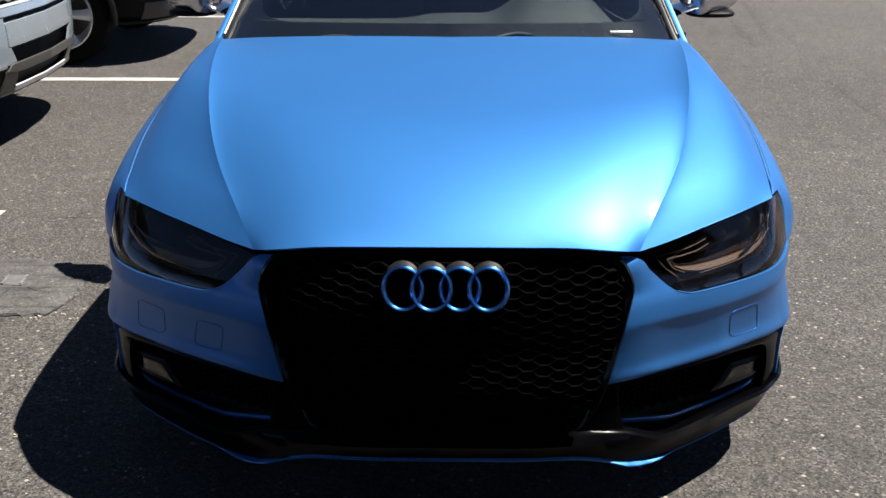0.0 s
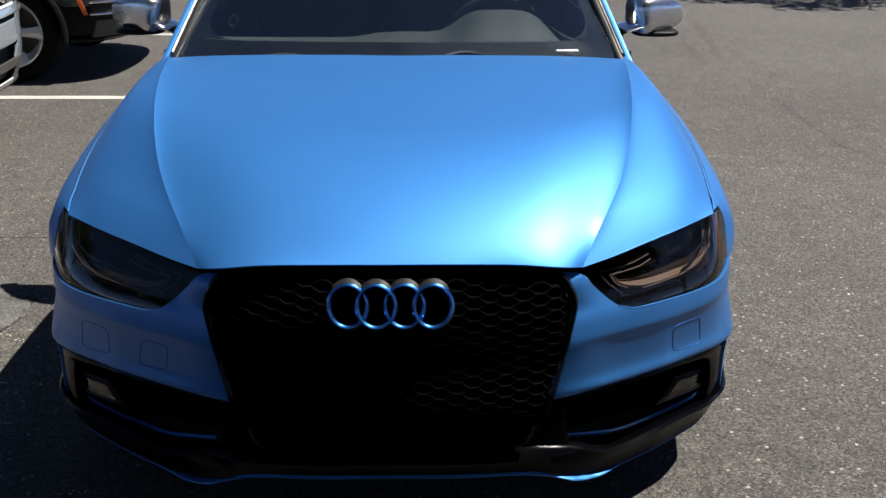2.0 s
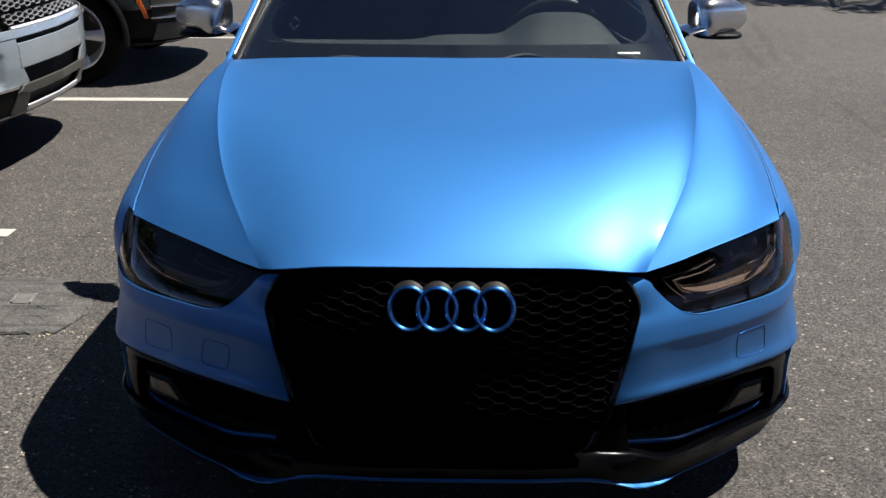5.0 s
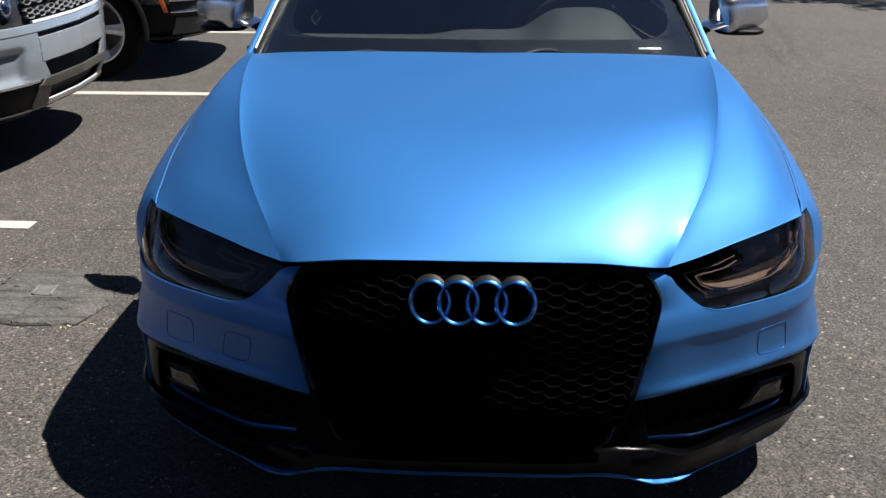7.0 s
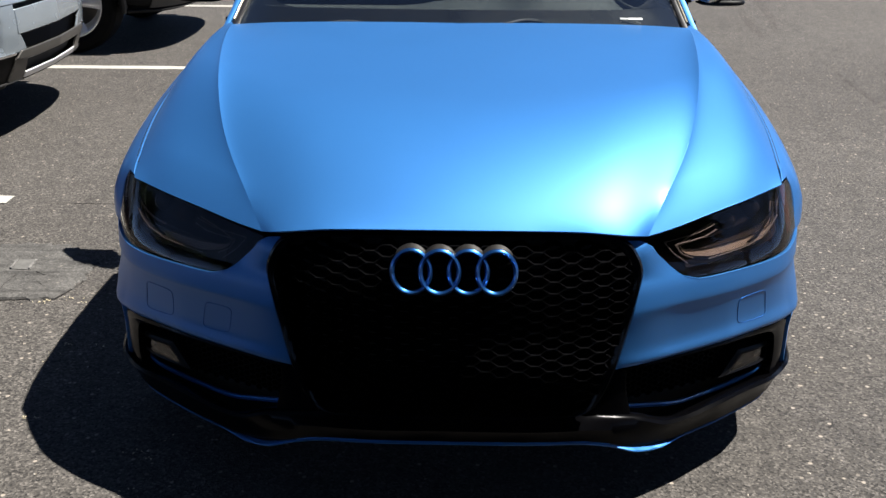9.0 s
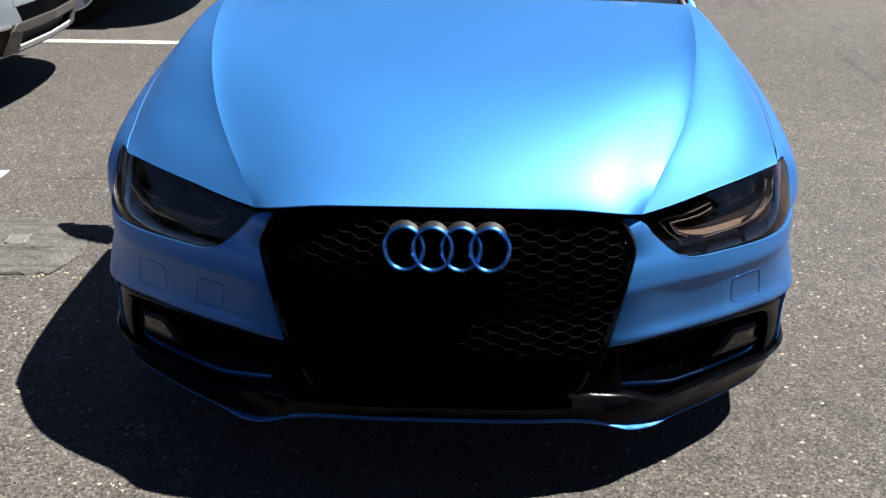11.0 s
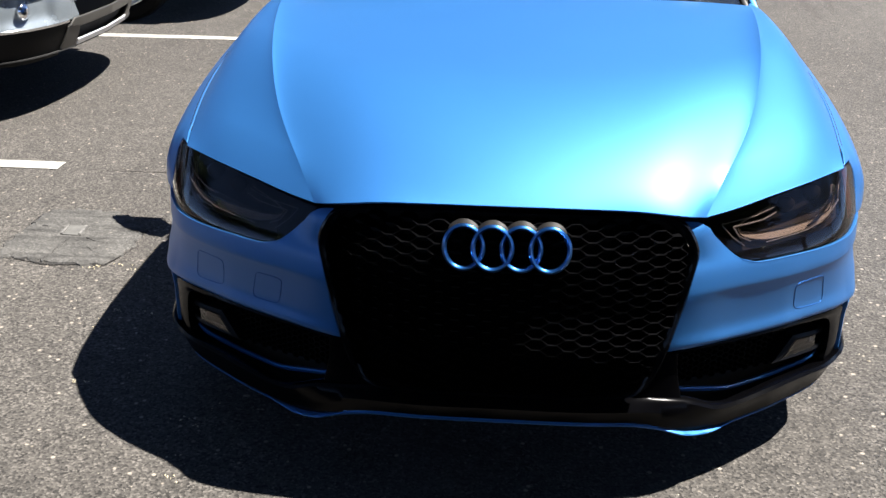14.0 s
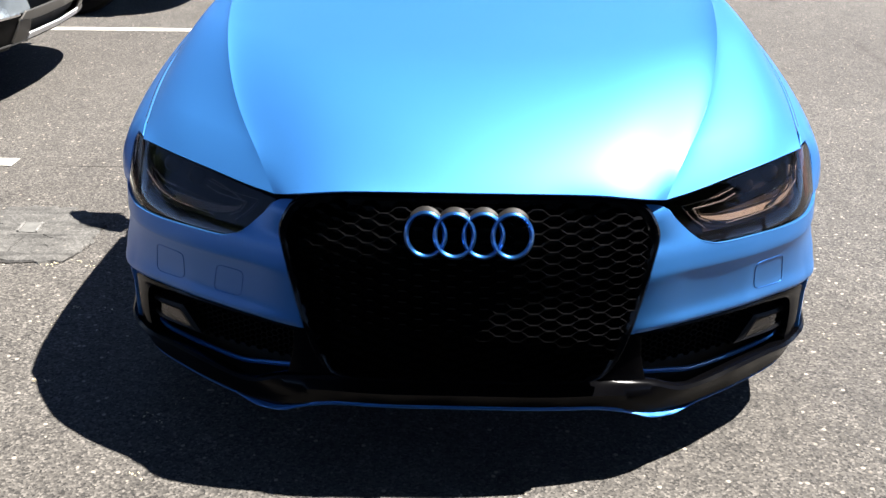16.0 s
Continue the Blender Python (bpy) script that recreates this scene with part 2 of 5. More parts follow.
def ball(name, centre, size, mat, parent, label="", power=2.5, n=20, turn=None):
    """A rounded block, between a box and an ellipsoid."""
    verts, faces, m = [], [], n // 2
    turn = turn or Matrix.Identity(3)
    for j in range(m + 1):
        b = -math.pi / 2 + math.pi * j / m
        for i in range(n):
            a = 2 * math.pi * i / n
            v = [math.cos(b) * math.cos(a), math.cos(b) * math.sin(a), math.sin(b)]
            v = [math.copysign(abs(c) ** (2 / power), c) * s / 2 for c, s in zip(v, size)]
            verts.append(Vector(centre) + turn @ Vector(v))
    for j in range(m):
        for i in range(n):
            faces.append((j * n + i, j * n + (i + 1) % n, (j + 1) * n + (i + 1) % n, (j + 1) * n + i))
    me = mesh_of(name, verts, faces, 60)
    bm = bmesh.new()
    bm.from_mesh(me)
    bmesh.ops.remove_doubles(bm, verts=bm.verts, dist=1e-5)
    bm.to_mesh(me)
    bm.free()
    return attach(name, me, mat, parent, label)


def revolve(name, profile, mat, parent, label="", n=48, axis="x", angle=38):
    """Turns (along the axis, radius) rows round the x axis."""
    pr = np.array(profile, float)
    k = len(pr)
    verts, faces = [], []
    for i in range(n):
        a = 2 * math.pi * i / n
        verts += [(h, r * math.cos(a), r * math.sin(a)) for h, r in pr]
    for i in range(n):
        for j in range(k - 1):
            faces.append((i * k + j, i * k + j + 1, ((i + 1) % n) * k + j + 1, ((i + 1) % n) * k + j))
    return attach(name, mesh_of(name, verts, faces, angle), mat, parent, label)


def fascia(upper, lower, setback, z_lo, z_hi):
    """A car's front skin: two plan curves blended over the height, and a setback by height. Returns place(s, z)."""
    d = np.r_[0, np.cumsum(np.linalg.norm(np.diff(np.array(upper), axis=0), axis=1))]
    f, g, o = curve(np.c_[d, upper]), curve(np.c_[d, lower]), curve(setback)

    def place(s, z, deep=0.0):
        k = min(max((z_hi - z) / (z_hi - z_lo), 0), 1)
        k = k * k * (3 - 2 * k)
        a = abs(s)
        x, y = f(a) * (1 - k) + g(a) * k
        if deep:
            t = (f(a + 0.01) - f(a - 0.01)) * (1 - k) + (g(a + 0.01) - g(a - 0.01)) * k
            t /= np.linalg.norm(t)
            x, y = x - t[1] * deep, y + t[0] * deep
        return np.array([math.copysign(x, s), y + o(z)[0], z])
    return place


def on_skin(place, grid, deep=0.0):
    g = np.asarray(grid, float)
    return np.array([place(s, z, deep) for s, z in g.reshape(-1, 2)]).reshape(*g.shape[:-1], 3)


def patch(bottom, top, left, right, n=20, m=10):
    return coons(line(bottom, n), line(top, n), line(left, m), line(right, m))


def mirrored(g, side):
    g = np.array(g, float)
    g[..., 0] *= side
    return g


# ---- ground ----
def flat_sheet(name, loop, z, mat, thick=0.0):
    bm = bmesh.new()
    f = bm.faces.new([bm.verts.new((x, y, z)) for x, y in loop])
    if thick:
        r = bmesh.ops.extrude_face_region(bm, geom=[f])
        for v in r["geom"]:
            if isinstance(v, bmesh.types.BMVert):
                v.co.z -= thick
    return part(name, bm, mat, None)


ground = flat_sheet("ground", [(-400, -400), (400, -400), (400, 400), (-400, 400)], 0.0, M_ASPHALT)
tagged(ground, "worn grey asphalt of a sunny parking lot, speckled with pale grit", "asphalt ground", kind="structure")


def bay_line(x0, x1, y, width=0.10):
    """A painted bay line with slightly ragged edges."""
    rnd = random.Random(int(y * 100))
    xs = np.linspace(x0, x1, 60)
    low = [(x, y - width / 2 + rnd.uniform(-0.004, 0.004)) for x in xs]
    high = [(x, y + width / 2 + rnd.uniform(-0.004, 0.004)) for x in xs[::-1]]
    ob = flat_sheet("bay_line", low + high, 0.004, M_PAINT)
    return tagged(ob, "faded white painted parking bay line on the asphalt", "parking line", "bay lines", "structure")


for x1, y in ((-2.0, 2.225), (-1.2, 5.02), (-1.2, 7.86)):
    bay_line(-7.2, x1, y)


def repair_patch():
    rnd = random.Random(4)
    outline = [(-1.83, 1.23), (-1.835, 1.517), (-1.807, 1.685), (-1.563, 1.692), (-1.376, 1.541), (-1.371, 1.337), (-1.41, 1.212), (-1.60, 1.195), (-1.70, 1.222)]
    pts = line(outline + outline[:1], 90)[:-1]
    pts = [(x + rnd.uniform(-0.012, 0.012), y + rnd.uniform(-0.012, 0.012)) for x, y in pts]
    bm = bmesh.new()
    rings = []
    c = np.mean(pts, 0)
    for f, z in ((1.0, 0.0), (0.985, 0.006), (0.9, 0.012), (0.75, 0.009), (0.6, 0.014), (0.4, 0.010), (0.25, 0.013)):
        rings.append([bm.verts.new((c[0] + (x - c[0]) * f, c[1] + (y - c[1]) * f, z + (rnd.uniform(-0.0025, 0.0025) if z else 0))) for x, y in pts])
    for a, b in zip(rings, rings[1:]):
        for i in range(len(a)):
            bm.faces.new((a[i], a[(i + 1) % len(a)], b[(i + 1) % len(a)], b[i]))
    bm.faces.new(rings[-1])
    ob = part("asphalt_patch", bm, M_PATCH, None)
    tagged(ob, "rough grey asphalt repair patch with a ragged edge", "asphalt patch", kind="structure")
    bm = bmesh.new()
    quad = [bm.verts.new(p) for p in ((-1.66, 1.432, .014), (-1.584, 1.428, .014), (-1.589, 1.514, .019), (-1.667, 1.506, .019))]
    r = bmesh.ops.extrude_face_region(bm, geom=[bm.faces.new(quad)])
    for v in r["geom"]:
        if isinstance(v, bmesh.types.BMVert):
            v.co.z -= .012
    part("survey_mark", bm, M_PAINTFADED, ob)
    for x in (-1.660, -1.5915):
        bm = bmesh.new()
        quad = [bm.verts.new(p) for p in ((x - .0045, 1.434, .0185), (x + .0045, 1.433, .0185), (x + .003, 1.508, .0225), (x - .006, 1.508, .0225))]
        r = bmesh.ops.extrude_face_region(bm, geom=[bm.faces.new(quad)])
        for v in r["geom"]:
            if isinstance(v, bmesh.types.BMVert):
                v.co.z -= .012
        part("mark_edge", bm, M_MARKEDGE, ob, "pale worn edge of the mark")
    dark_line([(-1.84, 1.235), (-1.70, 1.212), (-1.634, 1.191), (-1.552, 1.190), (-1.459, 1.206), (-1.413, 1.196), (-1.385, 1.262), (-1.362, 1.330)], .013, 30, M_CRACK, .004, .004)
    dark_line([(-1.375, 1.30), (-1.362, 1.335), (-1.374, 1.43), (-1.364, 1.494), (-1.376, 1.548)], .008, 31, M_CRACK, .004, .004)
    dark_line([(-1.84, 1.50), (-1.81, 1.69), (-1.70, 1.70)], .005, 32, None, .003)


M_MARKEDGE = worn("worn_pale_edge", (0.135, 0.13, 0.122), 0.8, var=0.5, scale=60.0)
M_CRACK = worn("dark_crack", (0.014, 0.0125, 0.011), 0.95, var=0.3, scale=60.0)
M_PAINTFADED = worn("faded_mark", (0.092, 0.09, 0.084), 0.8, var=0.25, scale=40.0)


def dark_line(pts, width, seed, mat=None, wander=.012, z=.0015):
    """A thin dark line that wanders a little: a joint, a crack or a streak."""
    rnd = random.Random(seed)
    p = line(pts, 40)
    p = p + np.array([(rnd.uniform(-wander, wander), rnd.uniform(-wander, wander)) for _ in p])
    t = np.gradient(p, axis=0)
    t = np.stack([-t[:, 1], t[:, 0]], 1) / np.linalg.norm(t, axis=1, keepdims=True)
    end = np.sin(np.linspace(.15, math.pi - .15, len(p)))
    w = width * end[:, None] * (.85 if wander < .002 else np.array([rnd.uniform(.4, 1.0) for _ in p])[:, None]) / 2
    ob = flat_sheet("asphalt_line", list(map(tuple, p + t * w)) + list(map(tuple, (p - t * w)[::-1])), z if mat else .004, mat or M_TAR)
    tagged(ob, "dark line on the worn asphalt", "asphalt joint", "asphalt joints", "structure")


M_STREAK = asphalt("dark_streak", (0.042, 0.037, 0.033), (0.057, 0.051, 0.045), (0.18, 0.16, 0.13))
M_TAR = worn("tar_joint", (0.046, 0.041, 0.036), 0.9, var=0.3, scale=30.0)
repair_patch()
# two soft dark streaks and a long crack line, laid as darker asphalt
dark_line([(3.12, 9.20), (2.99, 8.36), (2.83, 7.37), (2.69, 6.71)], .10, 2, M_STREAK, .0008)
dark_line([(2.63, 7.72), (2.54, 6.92), (2.48, 6.29)], .10, 3, M_STREAK, .0008)
dark_line([(2.65, 5.22), (2.62, 4.84), (2.60, 4.42), (2.60, 4.08), (2.59, 3.70), (2.67, 3.57)], .045, 5, M_STREAK, .0008)
dark_line([(-2.0, 2.20), (-1.5, 2.19), (-.7, 2.22)], .010, 1, None, .004)


def loose_grit():
    """Pale chips and dry leaf bits that lie about on the asphalt."""
    rnd = random.Random(8)
    verts, faces = [], []
    while len(faces) < 6 * 800:
        x, y = rnd.uniform(-2.6, 3.4), rnd.uniform(-.6, 5.5)
        if abs(x) < .8 and y > .2 or rnd.random() > (1.0 if x > .9 else .35):
            continue
        r = rnd.choice((.0018, .0022, .003, .0045)) * rnd.uniform(.7, 1.4)
        a, k, flat = rnd.uniform(0, 6.28), len(verts), rnd.uniform(.35, .8)
        for i in range(5):
            q = a + i * 1.2566
            d = r * rnd.uniform(.7, 1.3)
            verts.append((x + d * math.cos(q), y + d * math.sin(q), .0005))
        verts.append((x, y, r * flat))
        faces += [(k + i, k + (i + 1) % 5, k + 5) for i in range(5)] + [(k + 4, k + 3, k + 2, k + 1, k)]
    me = mesh_of("loose_grit", verts, faces, 20)
    ob = attach("loose_grit", me, M_GRIT, None)
    tagged(ob, "pale loose stone chips scattered over the asphalt", "grit", kind="stuff")


M_GRIT = principled("pale_grit", (0.4, 0.35, 0.28), 0.85)
_geo = M_GRIT.node_tree.nodes.new("ShaderNodeNewGeometry")
feed(M_GRIT, ramp(M_GRIT, _geo.outputs["Random Per Island"], [(0.0, (0.09, 0.08, 0.065)), (0.5, (0.21, 0.185, 0.145)), (0.85, (0.32, 0.29, 0.24)), (1.0, (0.44, 0.41, 0.36))]), "Base Color")
loose_grit()


def leaf_litter():
    """Small clusters of dry, pale leaf bits blown against the patch and over the asphalt."""
    rnd = random.Random(17)
    verts, faces = [], []
    spots = [(-1.448, 1.181, 9), (-1.44, 1.212, 4), (-1.365, 1.203, 4), (-1.344, 1.199, 3), (-1.306, 1.178, 3), (-1.248, .873, 3), (-1.219, .87, 3),
             (-1.118, .86, 3), (-1.178, .433, 7), (-1.252, .809, 2), (-1.271, .755, 2), (-.842, .274, 4), (-.787, .243, 3), (-.767, .333, 2), (-.799, .104, 3), (-.792, .018, 5)]
    for x, y, n in spots:
        for _ in range(n):
            a, r = rnd.uniform(0, 6.28), rnd.uniform(.0025, .006)
            cx, cy, k = x + rnd.gauss(0, .014), y + rnd.gauss(0, .008), len(verts)
            u, v = Vector((math.cos(a), math.sin(a), 0)) * r, Vector((-math.sin(a), math.cos(a), 0)) * r * .5
            c = Vector((cx, cy, .0015))
            verts += [c - u, c - v * .9 + Vector((0, 0, r * .5)), c + u, c + v + Vector((0, 0, r * .35)), c + Vector((0, 0, r * .8))]
            faces += [(k, k + 1, k + 4), (k + 1, k + 2, k + 4), (k + 2, k + 3, k + 4), (k + 3, k, k + 4)]
    ob = attach("leaf_litter", mesh_of("leaf_litter", verts, faces, 20), M_DRYLEAF, None)
    tagged(ob, "small dry cream leaf bits scattered on the asphalt", "leaf litter", kind="stuff")


M_DRYLEAF = worn("dry_leaf", (0.52, 0.45, 0.30), 0.7, var=0.3, scale=80.0)
leaf_litter()

# ---- the blue car ----
car = new("car")
tagged(car, "satin blue wrapped sedan with a gloss black honeycomb grille, parked", "car")

UPPER = [(0, 0), (.2, .006), (.38, .035), (.52, .10), (.67, .185), (.79, .285), (.855, .40), (.885, .52), (.90, .66)]
LOWER = [(0, -.012), (.2, -.008), (.38, .02), (.52, .075), (.67, .15), (.79, .225), (.86, .32), (.888, .47), (.90, .62)]
skin = fascia(UPPER, LOWER, [(.15, 0), (.30, 0), (.40, 0), (.46, .0), (.515, .0), (.545, .002), (.6, .016), (.67, .065), (.72, .11), (.78, .17)], .40, .52)
plain_skin = skin


def skin(s, z, deep=0.0):
    """The bumper below the crease tucks under, so that its face stands upright."""
    p = plain_skin(s, z, deep)
    k = min(max((.555 - z) / .155, 0), 1)
    tuck = 1.75 * np.interp(abs(s), [0, .2, .38, .52, .67, .79, .9, 1.2], [.010, .012, .016, .026, .036, .060, .080, .070]) * k * k * (3 - 2 * k)
    low, side = min(max((.30 - z) / .06, 0), 1), min(max((.95 - abs(s)) / .35, 0), 1)
    tuck -= .009 * low * low * (3 - 2 * low) * side * side * (3 - 2 * side)
    corner, down = min(max((abs(s) - .80) / .15, 0), 1), min(max((.47 - z) / .08, 0), 1)
    p[0] -= math.copysign(.017 * corner * corner * (3 - 2 * corner) * down * down * (3 - 2 * down) + .010 * down * min(max((abs(s) - .94) / .08, 0), 1), s)
    return p + np.array((p[0] - 0.016, p[1] + 1.922, p[2] - 1.500)) * tuck / (p[1] + 1.922)


front = fascia(UPPER, LOWER, [(.15, 0), (.29, 0), (.5, -.004), (.6, .0), (.66, .010), (.73, .03), (.8, .06)], .40, .52)

SEAM = [(.797, .40, .720), (.809, .52, .765), (.812, .65, .800), (.806, .84, .845), (.788, 1.05, .887), (.757, 1.39, .938)]
LAMP_TOP = [(.428, .677), (.514, .688), (.61, .700), (.735, .711), (.862, .718)]


def fair(pts, n, ease=1.0):
    """n + 1 points on a curve of even curvature through pts, crowded towards the start by ease."""
    p = np.array(pts, float)
    d = np.r_[0, np.cumsum(np.linalg.norm(np.diff(p, axis=0), axis=1))]
    k, h = len(d), np.diff(d)
    A, r = np.eye(k), np.zeros((k, 3))
    for i in range(1, k - 1):
        A[i, i - 1:i + 2] = h[i - 1], 2 * (h[i - 1] + h[i]), h[i]
        r[i] = 6 * ((p[i + 1] - p[i]) / h[i] - (p[i] - p[i - 1]) / h[i - 1])
    c = np.linalg.solve(A, r)
    out = []
    for t in d[-1] * np.linspace(0, 1, n + 1) ** ease:
        i = min(max(int(np.searchsorted(d, t)) - 1, 0), k - 2)
        a, b = (d[i + 1] - t) / h[i], (t - d[i]) / h[i]
        out.append(a * p[i] + b * p[i + 1] + ((a ** 3 - a) * c[i] + (b ** 3 - b) * c[i + 1]) * h[i] ** 2 / 6)
    return np.array(out)


def hood():
    nose = [(0, .016, .738), (.16, .0165, .738), (.27, .019, .736), (.335, .031, .727), (.383, .052, .716), (.419, .080, .705)]
    lamp = [nose[-1]] + [tuple(skin(s, z) + np.array((-.24 * d, -d, .005 + .39 * d))) for (s, z), d in zip(LAMP_TOP[1:-1], (.036, .022, .008))] + [SEAM[0]]
    ridge = [nose[-1], (.478, .195, .75), (.552, .362, .814), (.629, .655, .872), (.716, 1.235, .955)]
    middle = [(0, .016, .738), (0, .06, .771), (0, .16, .812), (0, .36, .856), (0, .7, .907), (0, 1.17, .976)]
    rear = [(0, 1.17, .976), (.2, 1.176, .976), (.4, 1.195, .972), (.58, 1.215, .965), ridge[-1]]
    tail = [ridge[-1], (.735, 1.31, .948), SEAM[-1]]
    seam = [SEAM[0], SEAM[2], SEAM[3], SEAM[4], SEAM[5]]
    n, m = 40, 72
    mid_row, ridge_row, seam_row = fair(middle, m, 1.6), fair(ridge, m, 1.6), fair(seam, m, 1.6)
    a = coons(line(nose, n), line(rear, n), mid_row, ridge_row)
    near = 1 - (1 - np.linspace(0, 1, n + 1)) ** 1.7
    a = np.stack([np.stack([np.interp(near, np.linspace(0, 1, n + 1), a[:, j, q]) for j in range(m + 1)], 1) for q in range(3)], 2)
    wide = np.array([0, .006, .015, .035, .06, .09, .13, .18, .24, .30, .37, .44, .51, .58, .65, .72, .79, .86, .93, 1.0])
    k = 40
    b = coons(line(lamp, k), line(tail, k), ridge_row, seam_row)
    b = np.stack([np.stack([np.interp(wide, np.linspace(0, 1, k + 1), b[:, j, q]) for j in range(m + 1)], 1) for q in range(3)], 2)
    half = np.concatenate([a, b[1:]])
    # height: a long crown, a steep rounded nose, a raised bead along each crease and a flank that falls to the seam
    x, y = half[..., 0], half[..., 1]
    w = np.r_[np.zeros(n), wide][:, None]
    ease = lambda v: np.clip(v, 0, 1) ** 2 * (3 - 2 * np.clip(v, 0, 1))
    ridge_x = np.interp(y, ridge_row[:, 1], ridge_row[:, 0])
    inner = np.clip(ridge_x - x, 0, None)
    edge_y = .012 + 0.38 * (np.sqrt((x - 0.36) ** 2 + .08 ** 2) + x - 0.36)
    z = 0.8281 + 0.2128 * y - 0.07382 * y * y - (0.1 - .10 * y) * x * x
    back = np.clip((y - edge_y + .02) / 0.5307, 0, 1)
    z -= (0.09381 + 0.2344 * x * x) * (1 - back) ** 2.2
    raised = ease((y - .06) / .16)
    z += .0125 * np.exp(-inner / .028) * raised * (w <= 0)
    flank = .30 * w + .70 * w ** 5
    step = .004 * raised[n] * (1 - np.exp(-w / .07)) * (1 - w ** 4)
    swell = .045 * (w - w ** 5) * np.linspace(1, .2, m + 1)
    z = np.where(w > 0, z[n] + (seam_row[:, 2] - z[n])[None] * flank - step + swell, z)
    z += (half[:, -1, 2] - z[:, -1])[:, None] * np.exp(-(y[:, -1:] - y) / .22)
    z += (half[:, 0, 2] - z[:, 0])[:, None] * np.exp(-np.clip(y - y[:, :1], 0, None) / 0.05)
    half[..., 2] = z
    grid = np.concatenate([mirrored(half[:0:-1], -1), half])
    sheet("hood", grid, .004, (0, .2, -1), M_BLUE, car, "satin blue hood with two raised creases")


hood()


def fender(side):
    edge = fair([SEAM[0]] + SEAM[2:], 80)
    f = lambda y: (np.interp(y, edge[:, 1], edge[:, 0]), np.interp(y, edge[:, 1], edge[:, 2]))
    wide = curve([(.40, .862), (.47, .886), (.6, .905), (.9, .913), (1.3, .901), (1.5, .888)])
    g = []
    ys = np.r_[np.linspace(.50, 1.25, 46), np.linspace(1.27, 1.46, 8)]
    for y in ys:
        xs, zs = f(min(y, 1.39))
        xs, zs = xs + .0045 - max(y - 1.39, 0) * .05, zs + max(y - 1.39, 0) * .1 - .004
        low = .595 if y < .60 else .24
        if abs(y - .89) < .355:
            arch = .33 + math.sqrt(.355 ** 2 - (y - .89) ** 2)
            low = max(arch, .595) if y < .70 else max(arch, .24)
        col = []
        for w in np.linspace(0, 1, 22) ** 1.3:
            z = zs + (low - zs) * w
            q = min(max((zs - z) / (zs - .56), 0), 1)
            x = xs + (wide(y)[0] - xs) * (1 - (1 - q) ** 3.8) - .03 * max(.5 - z, 0) + .008 * max(0, 1 - abs(z - low) / .03) * (abs(y - .89) < .34)
            col.append((side * x, y, z))
        g.append(col)
    lens_edge = curve([(.590, 1.000), (.65, .998), (.69, .975), (.716, .942), (.73, .925)])
    lead = []
    for w in np.linspace(0, 1, 22) ** 1.3:
        z = .724 + (.595 - .724) * w
        q = skin(lens_edge(min(z, .73))[0], z, .004)
        lead.append((side * q[0], q[1], z))
    lead[0] = (side * .8025, .415, .7225)
    half_way = [(.5 * (a[0] + b[0]) + side * .003, .5 * (a[1] + b[1]), .5 * (a[2] + b[2])) for a, b in zip(lead, g[0])]
    g = [lead, half_way] + g
    sheet("fender", g, .010, (-side, 0, -.3), M_BLUE, car, "", .002)


def undercut(z):
    """The bumper side falls back just below its crease."""
    q = np.clip(.537 - z, 0, None)
    return .0032 * (1 - np.exp(-q / .008)) * np.exp(-q / .045)


